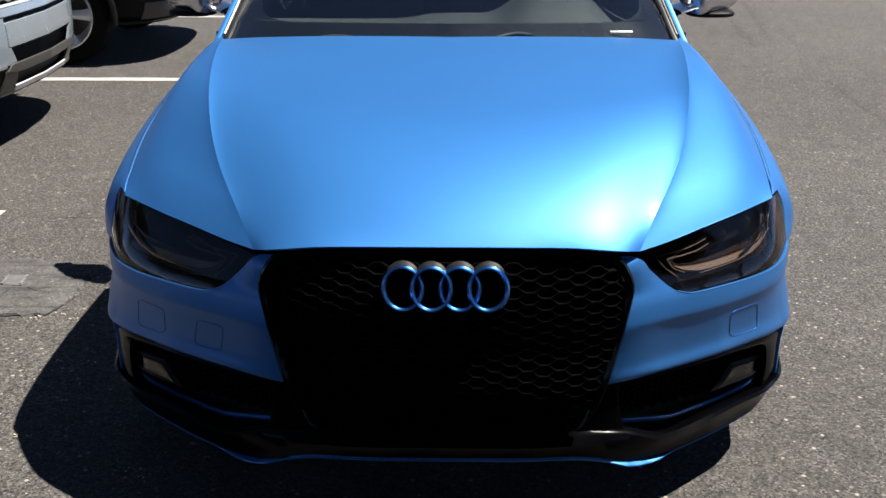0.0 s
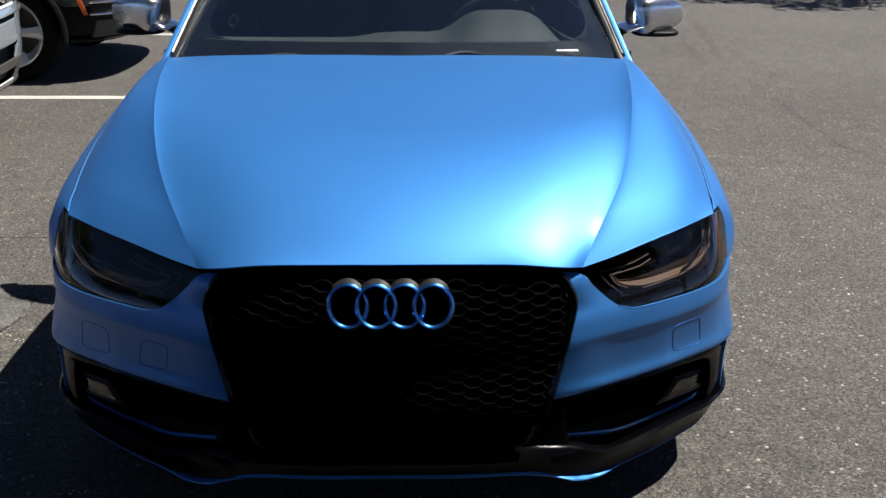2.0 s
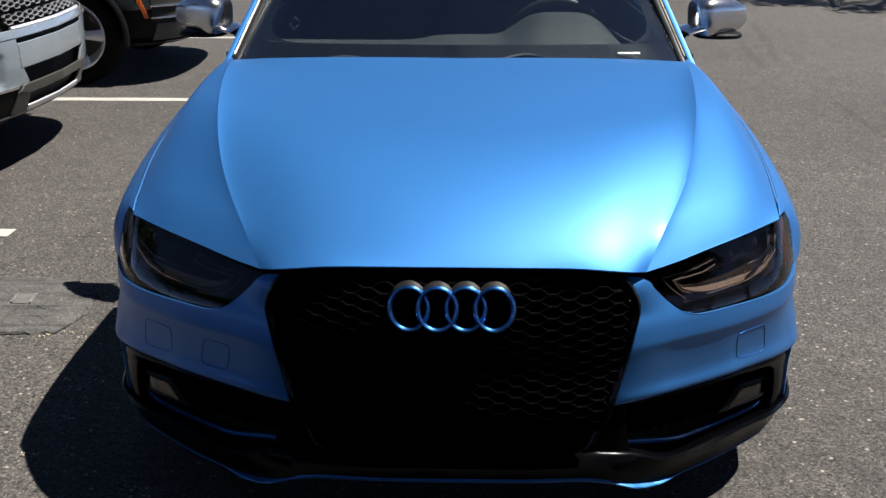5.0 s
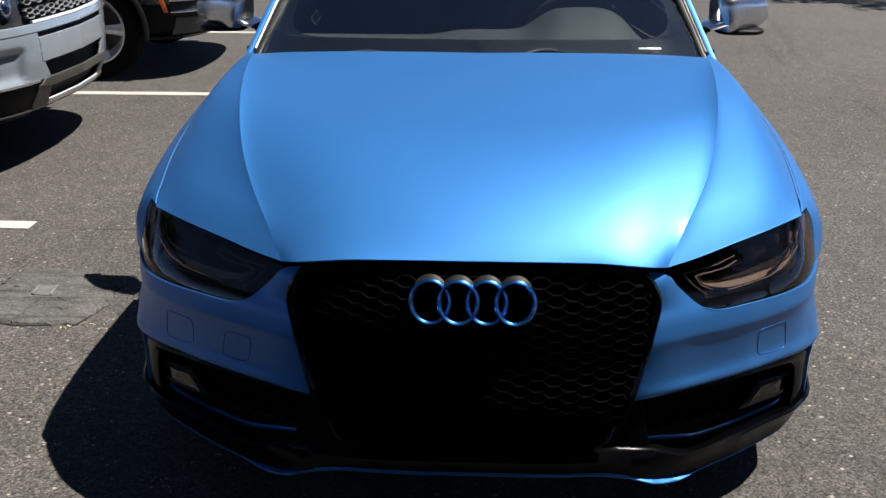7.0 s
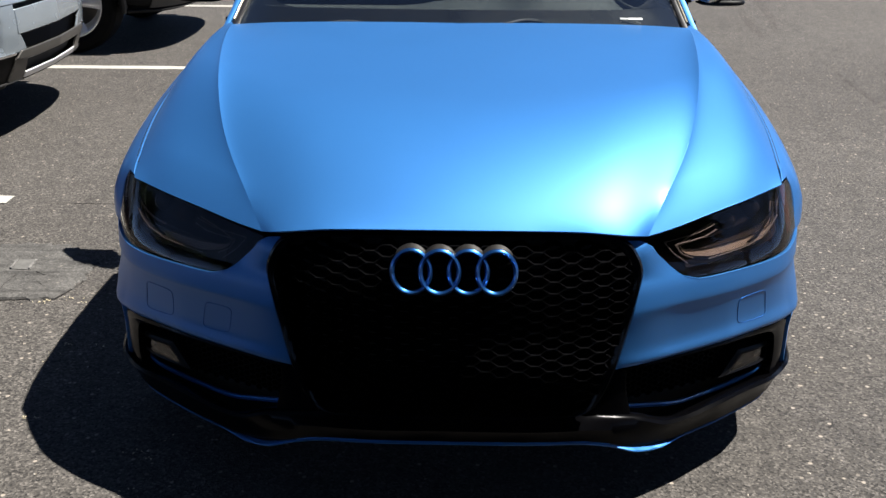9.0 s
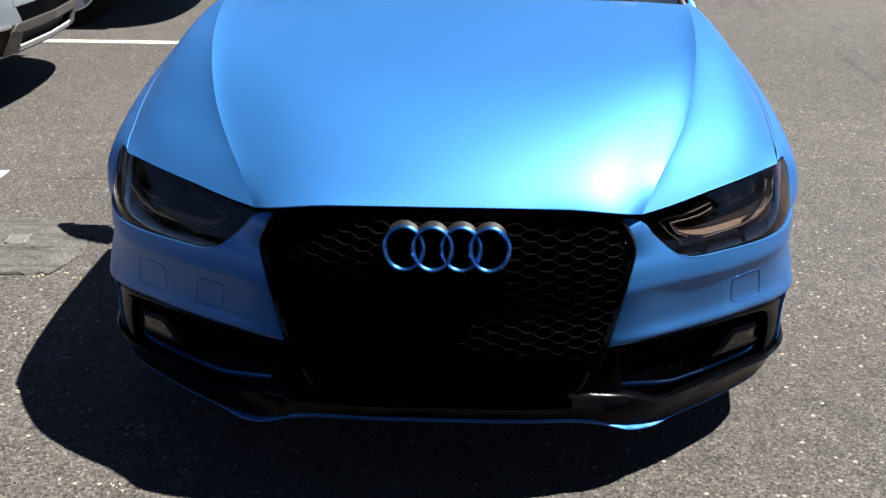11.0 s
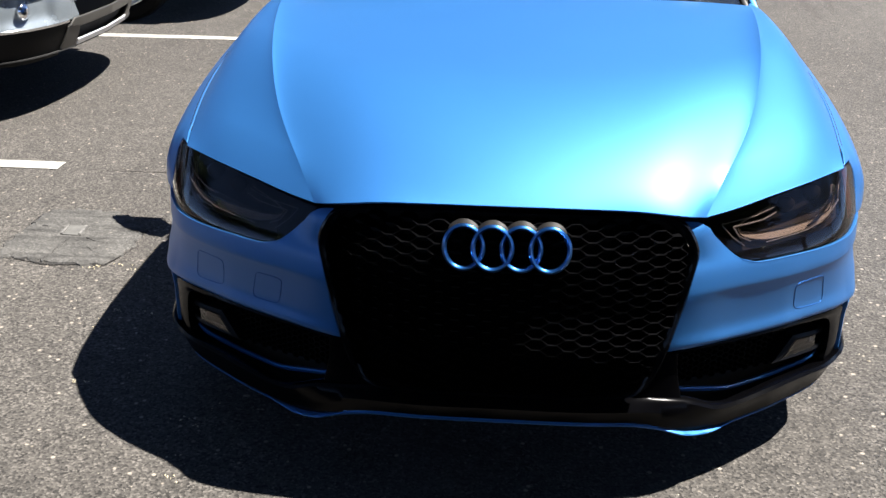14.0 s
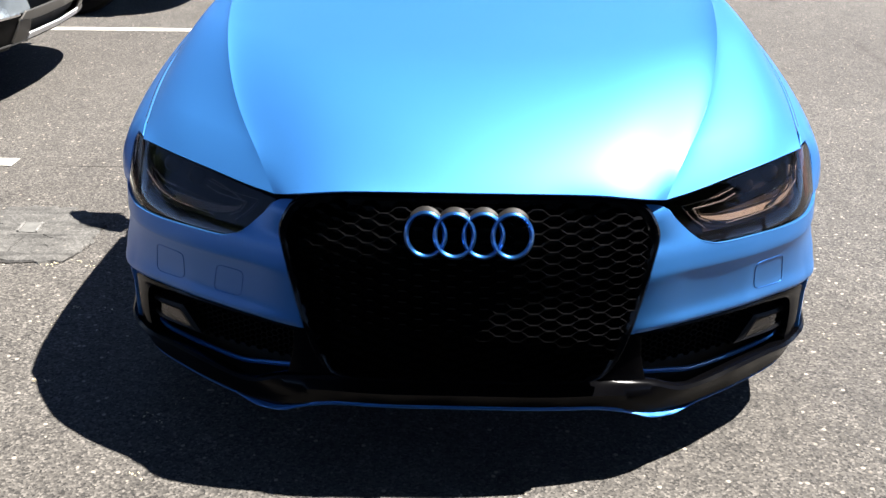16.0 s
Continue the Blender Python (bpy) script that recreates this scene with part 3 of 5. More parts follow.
def cheek(side):
    bottom = [(.362, .413), (.45, .418), (.565, .423), (.68, .428), (.80, .433), (.90, .430), (1.0, .422), (1.155, .41)]
    top = [(.380, .682), (.426, .675), (.463, .646), (.50, .617), (.533, .597), (.575, .586), (.675, .584), (.80, .581), (.90, .583), (.99, .594), (1.09, .598), (1.235, .598)]
    left = [(.362, .413), (.388, .50), (.411, .595), (.417, .627), (.406, .655), (.380, .682)]
    right = [(1.155, .41), (1.185, .50), (1.235, .598)]
    flat = patch(bottom, top, left, right, 72, 80)
    v = np.linspace(0, 1, 81) ** 1.6
    flat = np.stack([np.stack([np.interp(v, np.linspace(0, 1, 81), flat[i, :, q]) for i in range(73)]) for q in (0, 1)], 2)
    over = flat[..., 1] - flat[:, :1, 1]
    out = -.0065 * np.exp(-((over - .011) / .016) ** 2) + .006 * np.exp(-(over / .005) ** 2)
    out *= np.clip((flat[..., 0] - .36) / .12, 0, 1)
    out += undercut(flat[..., 1]) * np.clip((flat[..., 0] - .40) / .10, 0, 1)
    g = np.array([[skin(p[0], p[1], d) for p, d in zip(row, ds)] for row, ds in zip(flat, out)])
    # the inner upper corner stands forward to meet the hood
    near = np.clip((flat[..., 1] - .60) / .07, 0, 1) * np.clip((.53 - flat[..., 0]) / .10, 0, 1)
    g = g - (g - np.array((.016, -1.922, 1.50))) * (near ** 2 * (3 - 2 * near) * .017)[..., None]
    sheet("bumper_side", mirrored(g, side), .010, (0, 1, 0), M_BLUE, car, "", .0035)
    g = on_skin(skin, patch([(.95, .290), (1.05, .268), (1.145, .262)], [(.95, .422), (1.05, .415), (1.155, .407)], [(.95, .290), (.95, .422)], [(1.145, .262), (1.155, .407)], 14, 10))
    sheet("bumper_corner", mirrored(g, side), .010, (0, 1, 0), M_BLUE, car)
    rim = np.array([skin(s, z, .0004) for s, z in line(top[4:-2], 70)])
    tube("lamp_edge", mirrored(rim, side), oval(.0013, .0017, 8), M_BLUE, car, "", False, (0, -1, .2))
    # covers that sit flush in the skin
    def cover(name, s0, s1, z0, z1, lean):
        loop = []
        for i in range(40):
            a = 2 * math.pi * i / 40
            c, d = math.cos(a), math.sin(a)
            u, v = math.copysign(abs(c) ** .35, c), math.copysign(abs(d) ** .35, d)
            loop.append(((s0 + s1) / 2 + u * (s1 - s0) / 2 + v * lean, (z0 + z1) / 2 + v * (z1 - z0) / 2))
        foot = np.array(bottom)
        rim = np.array([skin(s, z, -.0002 + undercut(z) - .0065 * math.exp(-((z - np.interp(s, foot[:, 0], foot[:, 1]) - .011) / .016) ** 2)) for s, z in loop])
        tube(name, mirrored(rim, side), oval(.0008, .0008, 6), M_SEAMLINE, car, "", True, (0, -.5, 1))
    cover("washer_cover", .698, .795, .458, .513, .003)
    if side < 0:
        cover("tow_cover", .522, .60, .455, .512, -.004)


def headlight(side):
    lamp = new("headlight")
    lamp.parent = car
    left = [(.56, .5895), (.533, .600), (.50, .620), (.463, .649), (.431, .676)]
    bottom = [(.56, .5895), (.60, .587), (.68, .587), (.81, .585), (.90, .587), (.998, .600)]
    top = [(.431, .676), (.514, .686), (.61, .698), (.735, .709), (.862, .717), (.935, .718)]
    right = [(.998, .600), (.994, .65), (.970, .69), (.935, .718)]
    g = patch(bottom, top, left, right, 40, 18)
    sheet("lens", mirrored(on_skin(skin, g, .004), side), .004, (0, 1, 0), M_SMOKE, lamp, "smoked glossy headlight lens")
    bowl = on_skin(skin, g, .055)
    edge = on_skin(skin, g, .010)
    u = np.minimum(np.arange(41), np.arange(40, -1, -1))[:, None] / 3
    v = np.minimum(np.arange(19), np.arange(18, -1, -1))[None] / 3
    k = np.clip(np.minimum(u, v), 0, 1)[..., None]
    sheet("housing", mirrored(edge * (1 - k) + bowl * k, side), .003, (0, 1, 0), M_LAMPBLACK, lamp, "black lamp housing")
    # the flat light guide: a broad strip along the lower edge that turns back at the inner end
    guide = [(.64, .676), (.59, .664), (.552, .652), (.541, .645), (.55, .636), (.58, .628), (.633, .623), (.727, .6245), (.813, .628), (.856, .640), (.876, .682)]
    p = line(guide, 60)
    t = np.gradient(p, axis=0)
    t = np.stack([-t[:, 1], t[:, 0]], 1) / np.linalg.norm(t, axis=1, keepdims=True)
    half = np.interp(np.linspace(0, 1, 61), [0, .22, .32, .42, .80, .90, 1], [.0012, .0016, .006, .0085, .0085, .006, .003])[:, None]
    for lo, hi, deep, name, mat, lab in ((-1, 1, .030, "light_guide", M_LED, "frosted light guide strip"), (1.02, 1.22, .026, "bezel", M_LAMPBEZEL, ""), (-1.22, -1.02, .026, "bezel", M_LAMPBEZEL, "")):
        g = np.stack([p + t * half * (lo + (hi - lo) * q) for q in np.linspace(0, 1, 4)], 1)
        sheet(name, mirrored(on_skin(skin, g, deep), side), .004, (0, 1, 0), mat, lamp, lab)
    p = np.array([skin(s, z, .022) for s, z in line([(.90, .705), (.865, .675), (.80, .640), (.75, .625)], 30)])
    tube("cooling_strip", mirrored(p, side), oval(.0025, .005, 8), M_CHROMEDARK, lamp, "", False, (0, -1, .2))
    g = patch([(.565, .597), (.93, .597)], [(.56, .626), (.92, .650)], [(.565, .597), (.56, .626)], [(.93, .597), (.92, .650)], 24, 5)
    sheet("lower_shelf", mirrored(on_skin(skin, g, .040), side), .003, (0, 1, 0), M_SHELF, lamp, "grey lower lamp shelf")
    g = patch([(.62, .640), (.80, .655)], [(.66, .690), (.84, .703)], [(.62, .640), (.66, .690)], [(.80, .655), (.84, .703)], 16, 8)
    sheet("reflector", mirrored(on_skin(skin, g, .050), side), .003, (0, 1, 0), M_CHROMEDARK, lamp, "dark chrome reflector")
    for s, z, r in ((.70, .668, .022), (.79, .678, .024)):
        c = skin(s, z, .044)
        ball("projector", (c[0] * side, c[1], c[2]), (2 * r, .03, 2 * r), M_CHROMEDARK, lamp, "", 2.0)
    for pts, r, mat in (([(.634, .678), (.582, .668), (.533, .665), (.487, .663), (.514, .638), (.549, .616)], .0013, M_LAMPLINE),
                        ([(.639, .668), (.603, .659), (.559, .656), (.518, .655), (.535, .635), (.566, .623)], .0017, M_LAMPLINE),
                        ([(.867, .659), (.833, .645), (.80, .633), (.741, .622), (.675, .619), (.61, .616)], .0014, M_LAMPLINE),
                        ([(.890, .694), (.872, .686), (.862, .660)], .0018, M_LAMPBEZEL)):
        p = np.array([skin(s, z, .014) for s, z in line(pts, 40, len(pts) == 3)])
        tube("trim_line", mirrored(p, side), oval(r, r, 6), mat, lamp, "fine pale line inside the lamp", False, (0, -1, .2))
    for s, z in line([(.862, .676), (.826, .663), (.783, .652), (.746, .649)], 12):
        c = skin(s, z, .018)
        ball("diode", (c[0] * side, c[1], c[2]), (.0080, .005, .0065), M_CHROME, lamp, "small bright light diode", 2.6, 8)
    # small chrome beads, added where the lamp should show bright glints
    for s, z in ((.61, .605), (.837, .633), (.737, .606), (.766, .618), (.904, .670), (.72, .610)):
        c = skin(s, z, .018)
        ball("glint_bead", (c[0] * side, c[1], c[2]), (.007, .005, .005), M_CHROME, lamp, "small chrome bead added for a glint", 3.0, 8)
    g = patch([(.935, .605), (.990, .608)], [(.895, .706), (.930, .708)], [(.935, .605), (.895, .706)], [(.990, .608), (.930, .708)], 6, 12)
    sheet("side_reflector", mirrored(on_skin(skin, g, .012), side), .003, (0, 1, 0), M_REDAMBER, lamp, "dark amber side reflector")


M_SEAMLINE = worn("seam_blue", (0.010, 0.09, 0.30), 0.5, metal=0.75, var=0.05)
M_LAMPBLACK = worn("lamp_black", (0.004, 0.004, 0.0045), 0.4, spec=0.05)
M_LAMPLINE = worn("pale_lamp_line", (0.55, 0.55, 0.58), 0.3, var=0.1)
M_SHELF = worn("lamp_grey", (0.075, 0.066, 0.062), 0.45, var=0.15, scale=30.0)
M_CHROMEDARK = principled("projector_glass", (0.05, 0.05, 0.055), 0.06, 0.3)
for side in (-1, 1):
    fender(side)
    cheek(side)
    headlight(side)

GRILLE = [(0, .722), (.2, .722), (.335, .717), (.380, .698), (.406, .663), (.416, .632), (.412, .60), (.388, .50), (.362, .413), (.337, .345), (.305, .305), (.25, .294), (0, .293)]


def grille():
    g = new("grille")
    g.parent = car
    half = line(GRILLE, 90)
    loop = np.concatenate([half, mirrored(half[-2:0:-1], -1)])
    c = np.array((0, .508))
    rows = []
    for fx, fz, deep in ((1.0, 1.0, .022), (1.0, 1.0, .004), (.985, .985, -.001), (.955, .95, .003), (.945, .94, .010), (.942, .936, .035), (.96, .96, .076)):
        q = (loop - c) * (fx, fz) + c
        rows.append([front(s, z, deep) for s, z in q])
    rows = np.array(rows)
    k, n = rows.shape[:2]
    faces = [(i * n + j, i * n + (j + 1) % n, (i + 1) * n + (j + 1) % n, (i + 1) * n + j) for i in range(k - 1) for j in range(n)]
    attach("grille_frame", mesh_of("grille_frame", rows.reshape(-1, 3), faces, 50), M_GLOSS, g, "gloss black grille surround")
    back = [front(s, z, .075) for s, z in (loop - c) * .99 + c]
    bm = bmesh.new()
    bm.faces.new([bm.verts.new(p) for p in back])
    bmesh.ops.triangulate(bm, faces=bm.faces)
    part("backing", bm, M_VOID, g)
    # honeycomb: flat-topped stretched cells in staggered columns
    inner = (half - c) * .93 + c
    zs = inner[::-1, 1]
    width = lambda z: np.interp(z, zs, inner[::-1, 0])
    pitch, high = .0355, .0256
    verts, faces = [], []
    for i in range(-12, 13):
        for j in range(-1, 20):
            x, z = i * pitch, .3077 + (j + (i % 2) * .5) * high
            if not (.316 < z < .696) or abs(x) > width(z) + .004:
                continue
            b = len(verts)
            for scale, deep in ((1.0, .004), (1.0, -.005), (.985, -.009), (.962, -.0115), (.939, -.009), (.922, -.005), (.895, .030)):
                for dx, dz in ((-.0265, 0), (-.0090, -.0128), (.0090, -.0128), (.0265, 0), (.0090, .0128), (-.0090, .0128)):
                    px_ = min(max(x + dx * scale, -width(z) - .004), width(z) + .004)
                    verts.append(front(px_, z + dz * scale, deep))
            for r in range(6):
                faces += [(b + r * 6 + q, b + r * 6 + (q + 1) % 6, b + r * 6 + 6 + (q + 1) % 6, b + r * 6 + 6 + q) for q in range(6)]
    attach("honeycomb", mesh_of("honeycomb", verts, faces, 50), M_MESHBLACK, g, "gloss black honeycomb mesh")
    badge = new("badge")
    badge.parent = g
    step, R, z0 = .0602, .0405, .6525
    for i in range(4):
        path = []
        for a in np.linspace(0, 2 * math.pi, 64, endpoint=False):
            x, z = (i - 1.5) * step + R * math.cos(a) * 1.0, z0 + R * math.sin(a) * 1.12
            path.append((x, .004 - .022 + (z - .605) * .18 + x * x * .15 - .0015 * (i % 2), z))
        sec = [(-.0045, -.008), (-.0054, .001), (-.0044, .0030), (.0, .0062), (.0044, .0030), (.0054, .001), (.0045, -.008)]
        p = np.array(path)
        q = np.array([(a, b) for a, b in sec])
        ring_of(p, (0, z0), (i - 1.5) * step, q, badge, "ring", M_RING, "satin blue ring")
        arc = np.array([q for q in path[6:27]])
        sheet("badge_mount", np.stack([arc + np.array((0, d, d * 1.1)) for d in (.002, .006, .011)], 1), .004, (0, .5, -1), M_MOUNT, badge, "dark grey badge mount", .001)


M_MOUNT = worn("badge_mount_grey", (0.013, 0.012, 0.011), 0.4, var=0.2, scale=60.0)
M_RING = worn("blue_ring", (0.03, 0.14, 0.42), 0.30, metal=0.95, coat=0.8, var=0.05)


def ring_of(p, c, cx, sec, parent, name, mat, label):
    """A badge ring: the section leans outwards from the ring's own centre."""
    cen = np.array((cx, 0, c[1]))
    out = p - cen
    out[:, 1] = 0
    out /= np.linalg.norm(out, axis=1, keepdims=True)
    fwd = np.array((0, -1.0, .15))
    verts = np.array([[q + o * a + fwd * b for a, b in sec] for q, o in zip(p, out)]).reshape(-1, 3)
    n, k = len(p), len(sec)
    faces = [(i * k + j, i * k + (j + 1) % k, ((i + 1) % n) * k + (j + 1) % k, ((i + 1) % n) * k + j) for i in range(n) for j in range(k)]
    attach(name, mesh_of(name, verts, faces, 50), mat, parent, label)


grille()


M_FOGBOWL = worn("fog_reflector", (0.085, 0.073, 0.065), 0.35, metal=0.4, var=0.3, scale=30.0)
M_VOIDMESH = worn("intake_black", (0.002, 0.002, 0.002), 0.7, spec=0.04)


M_VALANCE = worn("satin_black_valance", (0.0013, 0.0013, 0.0017), 0.23, var=0.15, scale=12.0, spec=0.075)


def lower_front():
    """The black valance, its blue lip and the dark recess behind."""
    crest = curve([(0, .287), (.22, .285), (.34, .286), (.43, .279), (.50, .256), (.56, .258), (.63, .270), (.75, .290), (.86, .298), (.96, .300), (1.08, .300)])
    lip = curve([(0, .226), (.22, .225), (.31, .221), (.39, .203), (.45, .187), (.52, .189), (.60, .199), (.69, .212), (.80, .234), (.88, .253), (1.0, .268), (1.14, .272)])
    ss = np.linspace(-1.08, 1.08, 141)
    g = []
    for s in ss:
        a = abs(s)
        t, b = crest(a)[0], lip(a)[0] + .006
        flat = min(max((.56 - a) / .30, 0), 1)
        shelf = .298 * flat + (t + .004) * (1 - flat)
        out = min(max((a - .30) / .24, 0), 1)
        out = out * out * (3 - 2 * out)
        g.append([skin(s, shelf - .035 * (1 - flat), .05), skin(s, shelf - .002 * flat - .012 * (1 - flat), .012), skin(s, t + .002, .008 - .014 * out), skin(s, t - .005, .003 - .015 * out), skin(s, t * .6 + b * .4, -.004), skin(s, t * .3 + b * .7, .004), skin(s, b, .006)])
    sheet("valance", g, .004, (0, 1, 0), M_VALANCE, car, "gloss black lower valance", 0)
    g = []
    for s in np.linspace(-1.12, 1.12, 161):
        a = abs(s)
        z = lip(a)[0]
        w = math.exp(-((a - .455) / .032) ** 2)
        th = 1 - .90 * min(max((a - .50) / .08, 0), 1) - .45 * min(max((.42 - a) / .05, 0), 1)
        f = 1 - th if a > .46 else 0
        z -= .006 * f
        u = .45 * min(max((.42 - a) / .05, 0), 1)
        g.append([skin(s, z + .003 * th + .0065 * w, .008 + .008 * w + .006 * f), skin(s, z + .0025 * th, -.001 * th - .005 * w + .020 * u + .014 * f), skin(s, z - .0005, -.005 * th - .001 * w + .020 * u + .015 * f), skin(s, z - .005 * th, -.003 * th + .004 * w + .020 * u + .017 * f), skin(s, z - .011 * th, .010 + .011 * f), skin(s, z - .012 * th, .05)])
    sheet("lip", g, .003, (0, 1, .3), M_BLUE, car, "thin satin blue front lip")
    bm = bmesh.new()
    loop = [skin(s, lip(abs(s))[0] - .004, .05) for s in np.linspace(-1.1, 1.1, 60)]
    loop = [(x, y, .19) for x, y, z in loop]
    f = bm.faces.new([bm.verts.new(p) for p in loop + [(.80, 1.3, .19), (-.80, 1.3, .19)]])
    part("undertray", bm, M_VOID, car)
    for side in (-1, 1):
        void = patch([(.30, .20), (.93, .235)], [(.30, .425), (.93, .41)], [(.30, .20), (.30, .425)], [(.93, .235), (.93, .41)], 24, 8)
        sheet("recess", mirrored(on_skin(skin, void, .10), side), .004, (0, 1, 0), M_VOID, car)
        # surround between grille and intake
        wing = patch([(.300, .296), (.36, .290), (.415, .283)], [(.355, .413), (.38, .413), (.392, .413)], [(.300, .296), (.335, .35), (.355, .413)], [(.415, .283), (.398, .35), (.392, .413)], 8, 12)
        sheet("grille_wing", mirrored(on_skin(skin, wing, .010), side), .006, (0, 1, 0), M_VALANCE, car, "black plastic surround", .002)
        blade = [(.402, .289), (.48, .278), (.562, .265), (.597, .2645), (.650, .269), (.715, .277), (.785, .290), (.905, .313)]
        g = []
        for s, z in line(blade, 60):
            e = min(max((s - .62) / .29, 0), 1)
            d = .046 - .014 * e * e * (3 - 2 * e)
            g.append([skin(s, z + .002, d + .007), skin(s, z + .003, d + .004), skin(s, z + .002, d + .001), skin(s, z - .003, d + .001), skin(s, z - .0055, d + .003), skin(s, z - .0068, d + .007), skin(s, z - .008, d + .003), skin(s, z - .0105, d + .004), skin(s, z - .012, d + .016)])
        sheet("blade", mirrored(np.array(g), side), .003, (0, 1, .2), M_BLUE, car, "slim satin blue intake blade")
        outer = line([(.372, .409), (.45, .4155), (.565, .4205), (.68, .4255), (.80, .4305), (.90, .4275), (.938, .412), (.945, .36), (.932, .300), (.885, .274)], 90)
        inner = line([(.384, .401), (.45, .405), (.565, .409), (.68, .413), (.78, .415), (.830, .411), (.855, .392), (.868, .350), (.868, .322), (.856, .296)], 90)
        g = [[skin(*a, .012), skin(*(a * .9 + b * .1), .005), skin(*(a * .6 + b * .4), .003), skin(*(a * .25 + b * .75), .005), skin(*b, .010), skin(*b, .06)] for a, b in zip(outer, inner)]
        sheet("intake_rim", mirrored(np.array(g), side), .003, (0, 1, 0), M_VALANCE, car, "gloss black intake rim")
        fog = new("fog_light")
        fog.parent = car
        lens = patch([(.714, .319), (.872, .333)], [(.750, .360), (.862, .361)], [(.714, .319), (.750, .360)], [(.872, .333), (.862, .361)], 10, 6)
        sheet("lens", mirrored(on_skin(skin, lens, .030), side), .003, (0, 1, 0), M_SMOKE, fog, "smoked fog light lens")
        sheet("reflector", mirrored(on_skin(skin, lens, .044), side), .004, (0, 1, 0), M_FOGBOWL, fog, "pale fog light reflector")
        c = skin(.815, .347, .039)
        ball("bulb", (c[0] * side, c[1], c[2]), (.012, .010, .012), M_CHROME, fog, "small bright bulb", 2.0, 12)
        hull = np.array([(.683, .311), (.885, .319), (.879, .373), (.739, .374)])
        hole = np.array([(.716, .320), (.871, .3335), (.861, .3605), (.751, .3595)])
        a, b = (line(list(q) + [q[0]], 80, False) for q in (hull, hole))
        g = [[skin(*p, .058), skin(*p, .032), skin(*(p * .5 + q * .5), .027), skin(*q, .030), skin(*q, .046)] for p, q in zip(a, b)]
        sheet("bezel", mirrored(np.array(g), side), .002, (0, 1, 0), M_LAMPBLACK, fog, "black fog light bezel")
        # intake mesh
        verts, faces = [], []
        for i in range(24):
            for j in range(8):
                s, z = .395 + i * .0165, .300 + (j + (i % 2) * .5) * .0145
                if z > .402 or s > .74 + (z - .33) * .3:
                    continue
                b = len(verts)
                for scale, deep in ((1.0, .058), (.86, .058), (.84, .072)):
                    for dx, dz in ((-.011, 0), (-.0055, -.00725), (.0055, -.00725), (.011, 0), (.0055, .00725), (-.0055, .00725)):
                        q = skin(s + dx * scale, z + dz * scale, deep)
                        verts.append((q[0] * side, q[1], q[2]))
                for r in range(2):
                    faces += [(b + r * 6 + q, b + r * 6 + (q + 1) % 6, b + r * 6 + 6 + (q + 1) % 6, b + r * 6 + 6 + q) for q in range(6)]
        attach("intake_mesh", mesh_of("intake_mesh", verts, faces, 25), M_VOIDMESH, car, "black honeycomb intake mesh")


lower_front()

# ---- cabin of the blue car ----
PILLAR = [(.752, 1.300, .905), (.738, 1.365, .948), (.700, 1.53, 1.062), (.645, 1.76, 1.215), (.570, 2.06, 1.372)]
ROOF = [(.570, 2.06, 1.372), (.590, 2.55, 1.398), (.572, 3.05, 1.378), (.525, 3.42, 1.318)]
BELT = [(.757, 1.395, .938), (.805, 1.75, .946), (.815, 2.6, .955), (.805, 3.4, .972), (.745, 4.02, .985), (.67, 4.55, .965)]


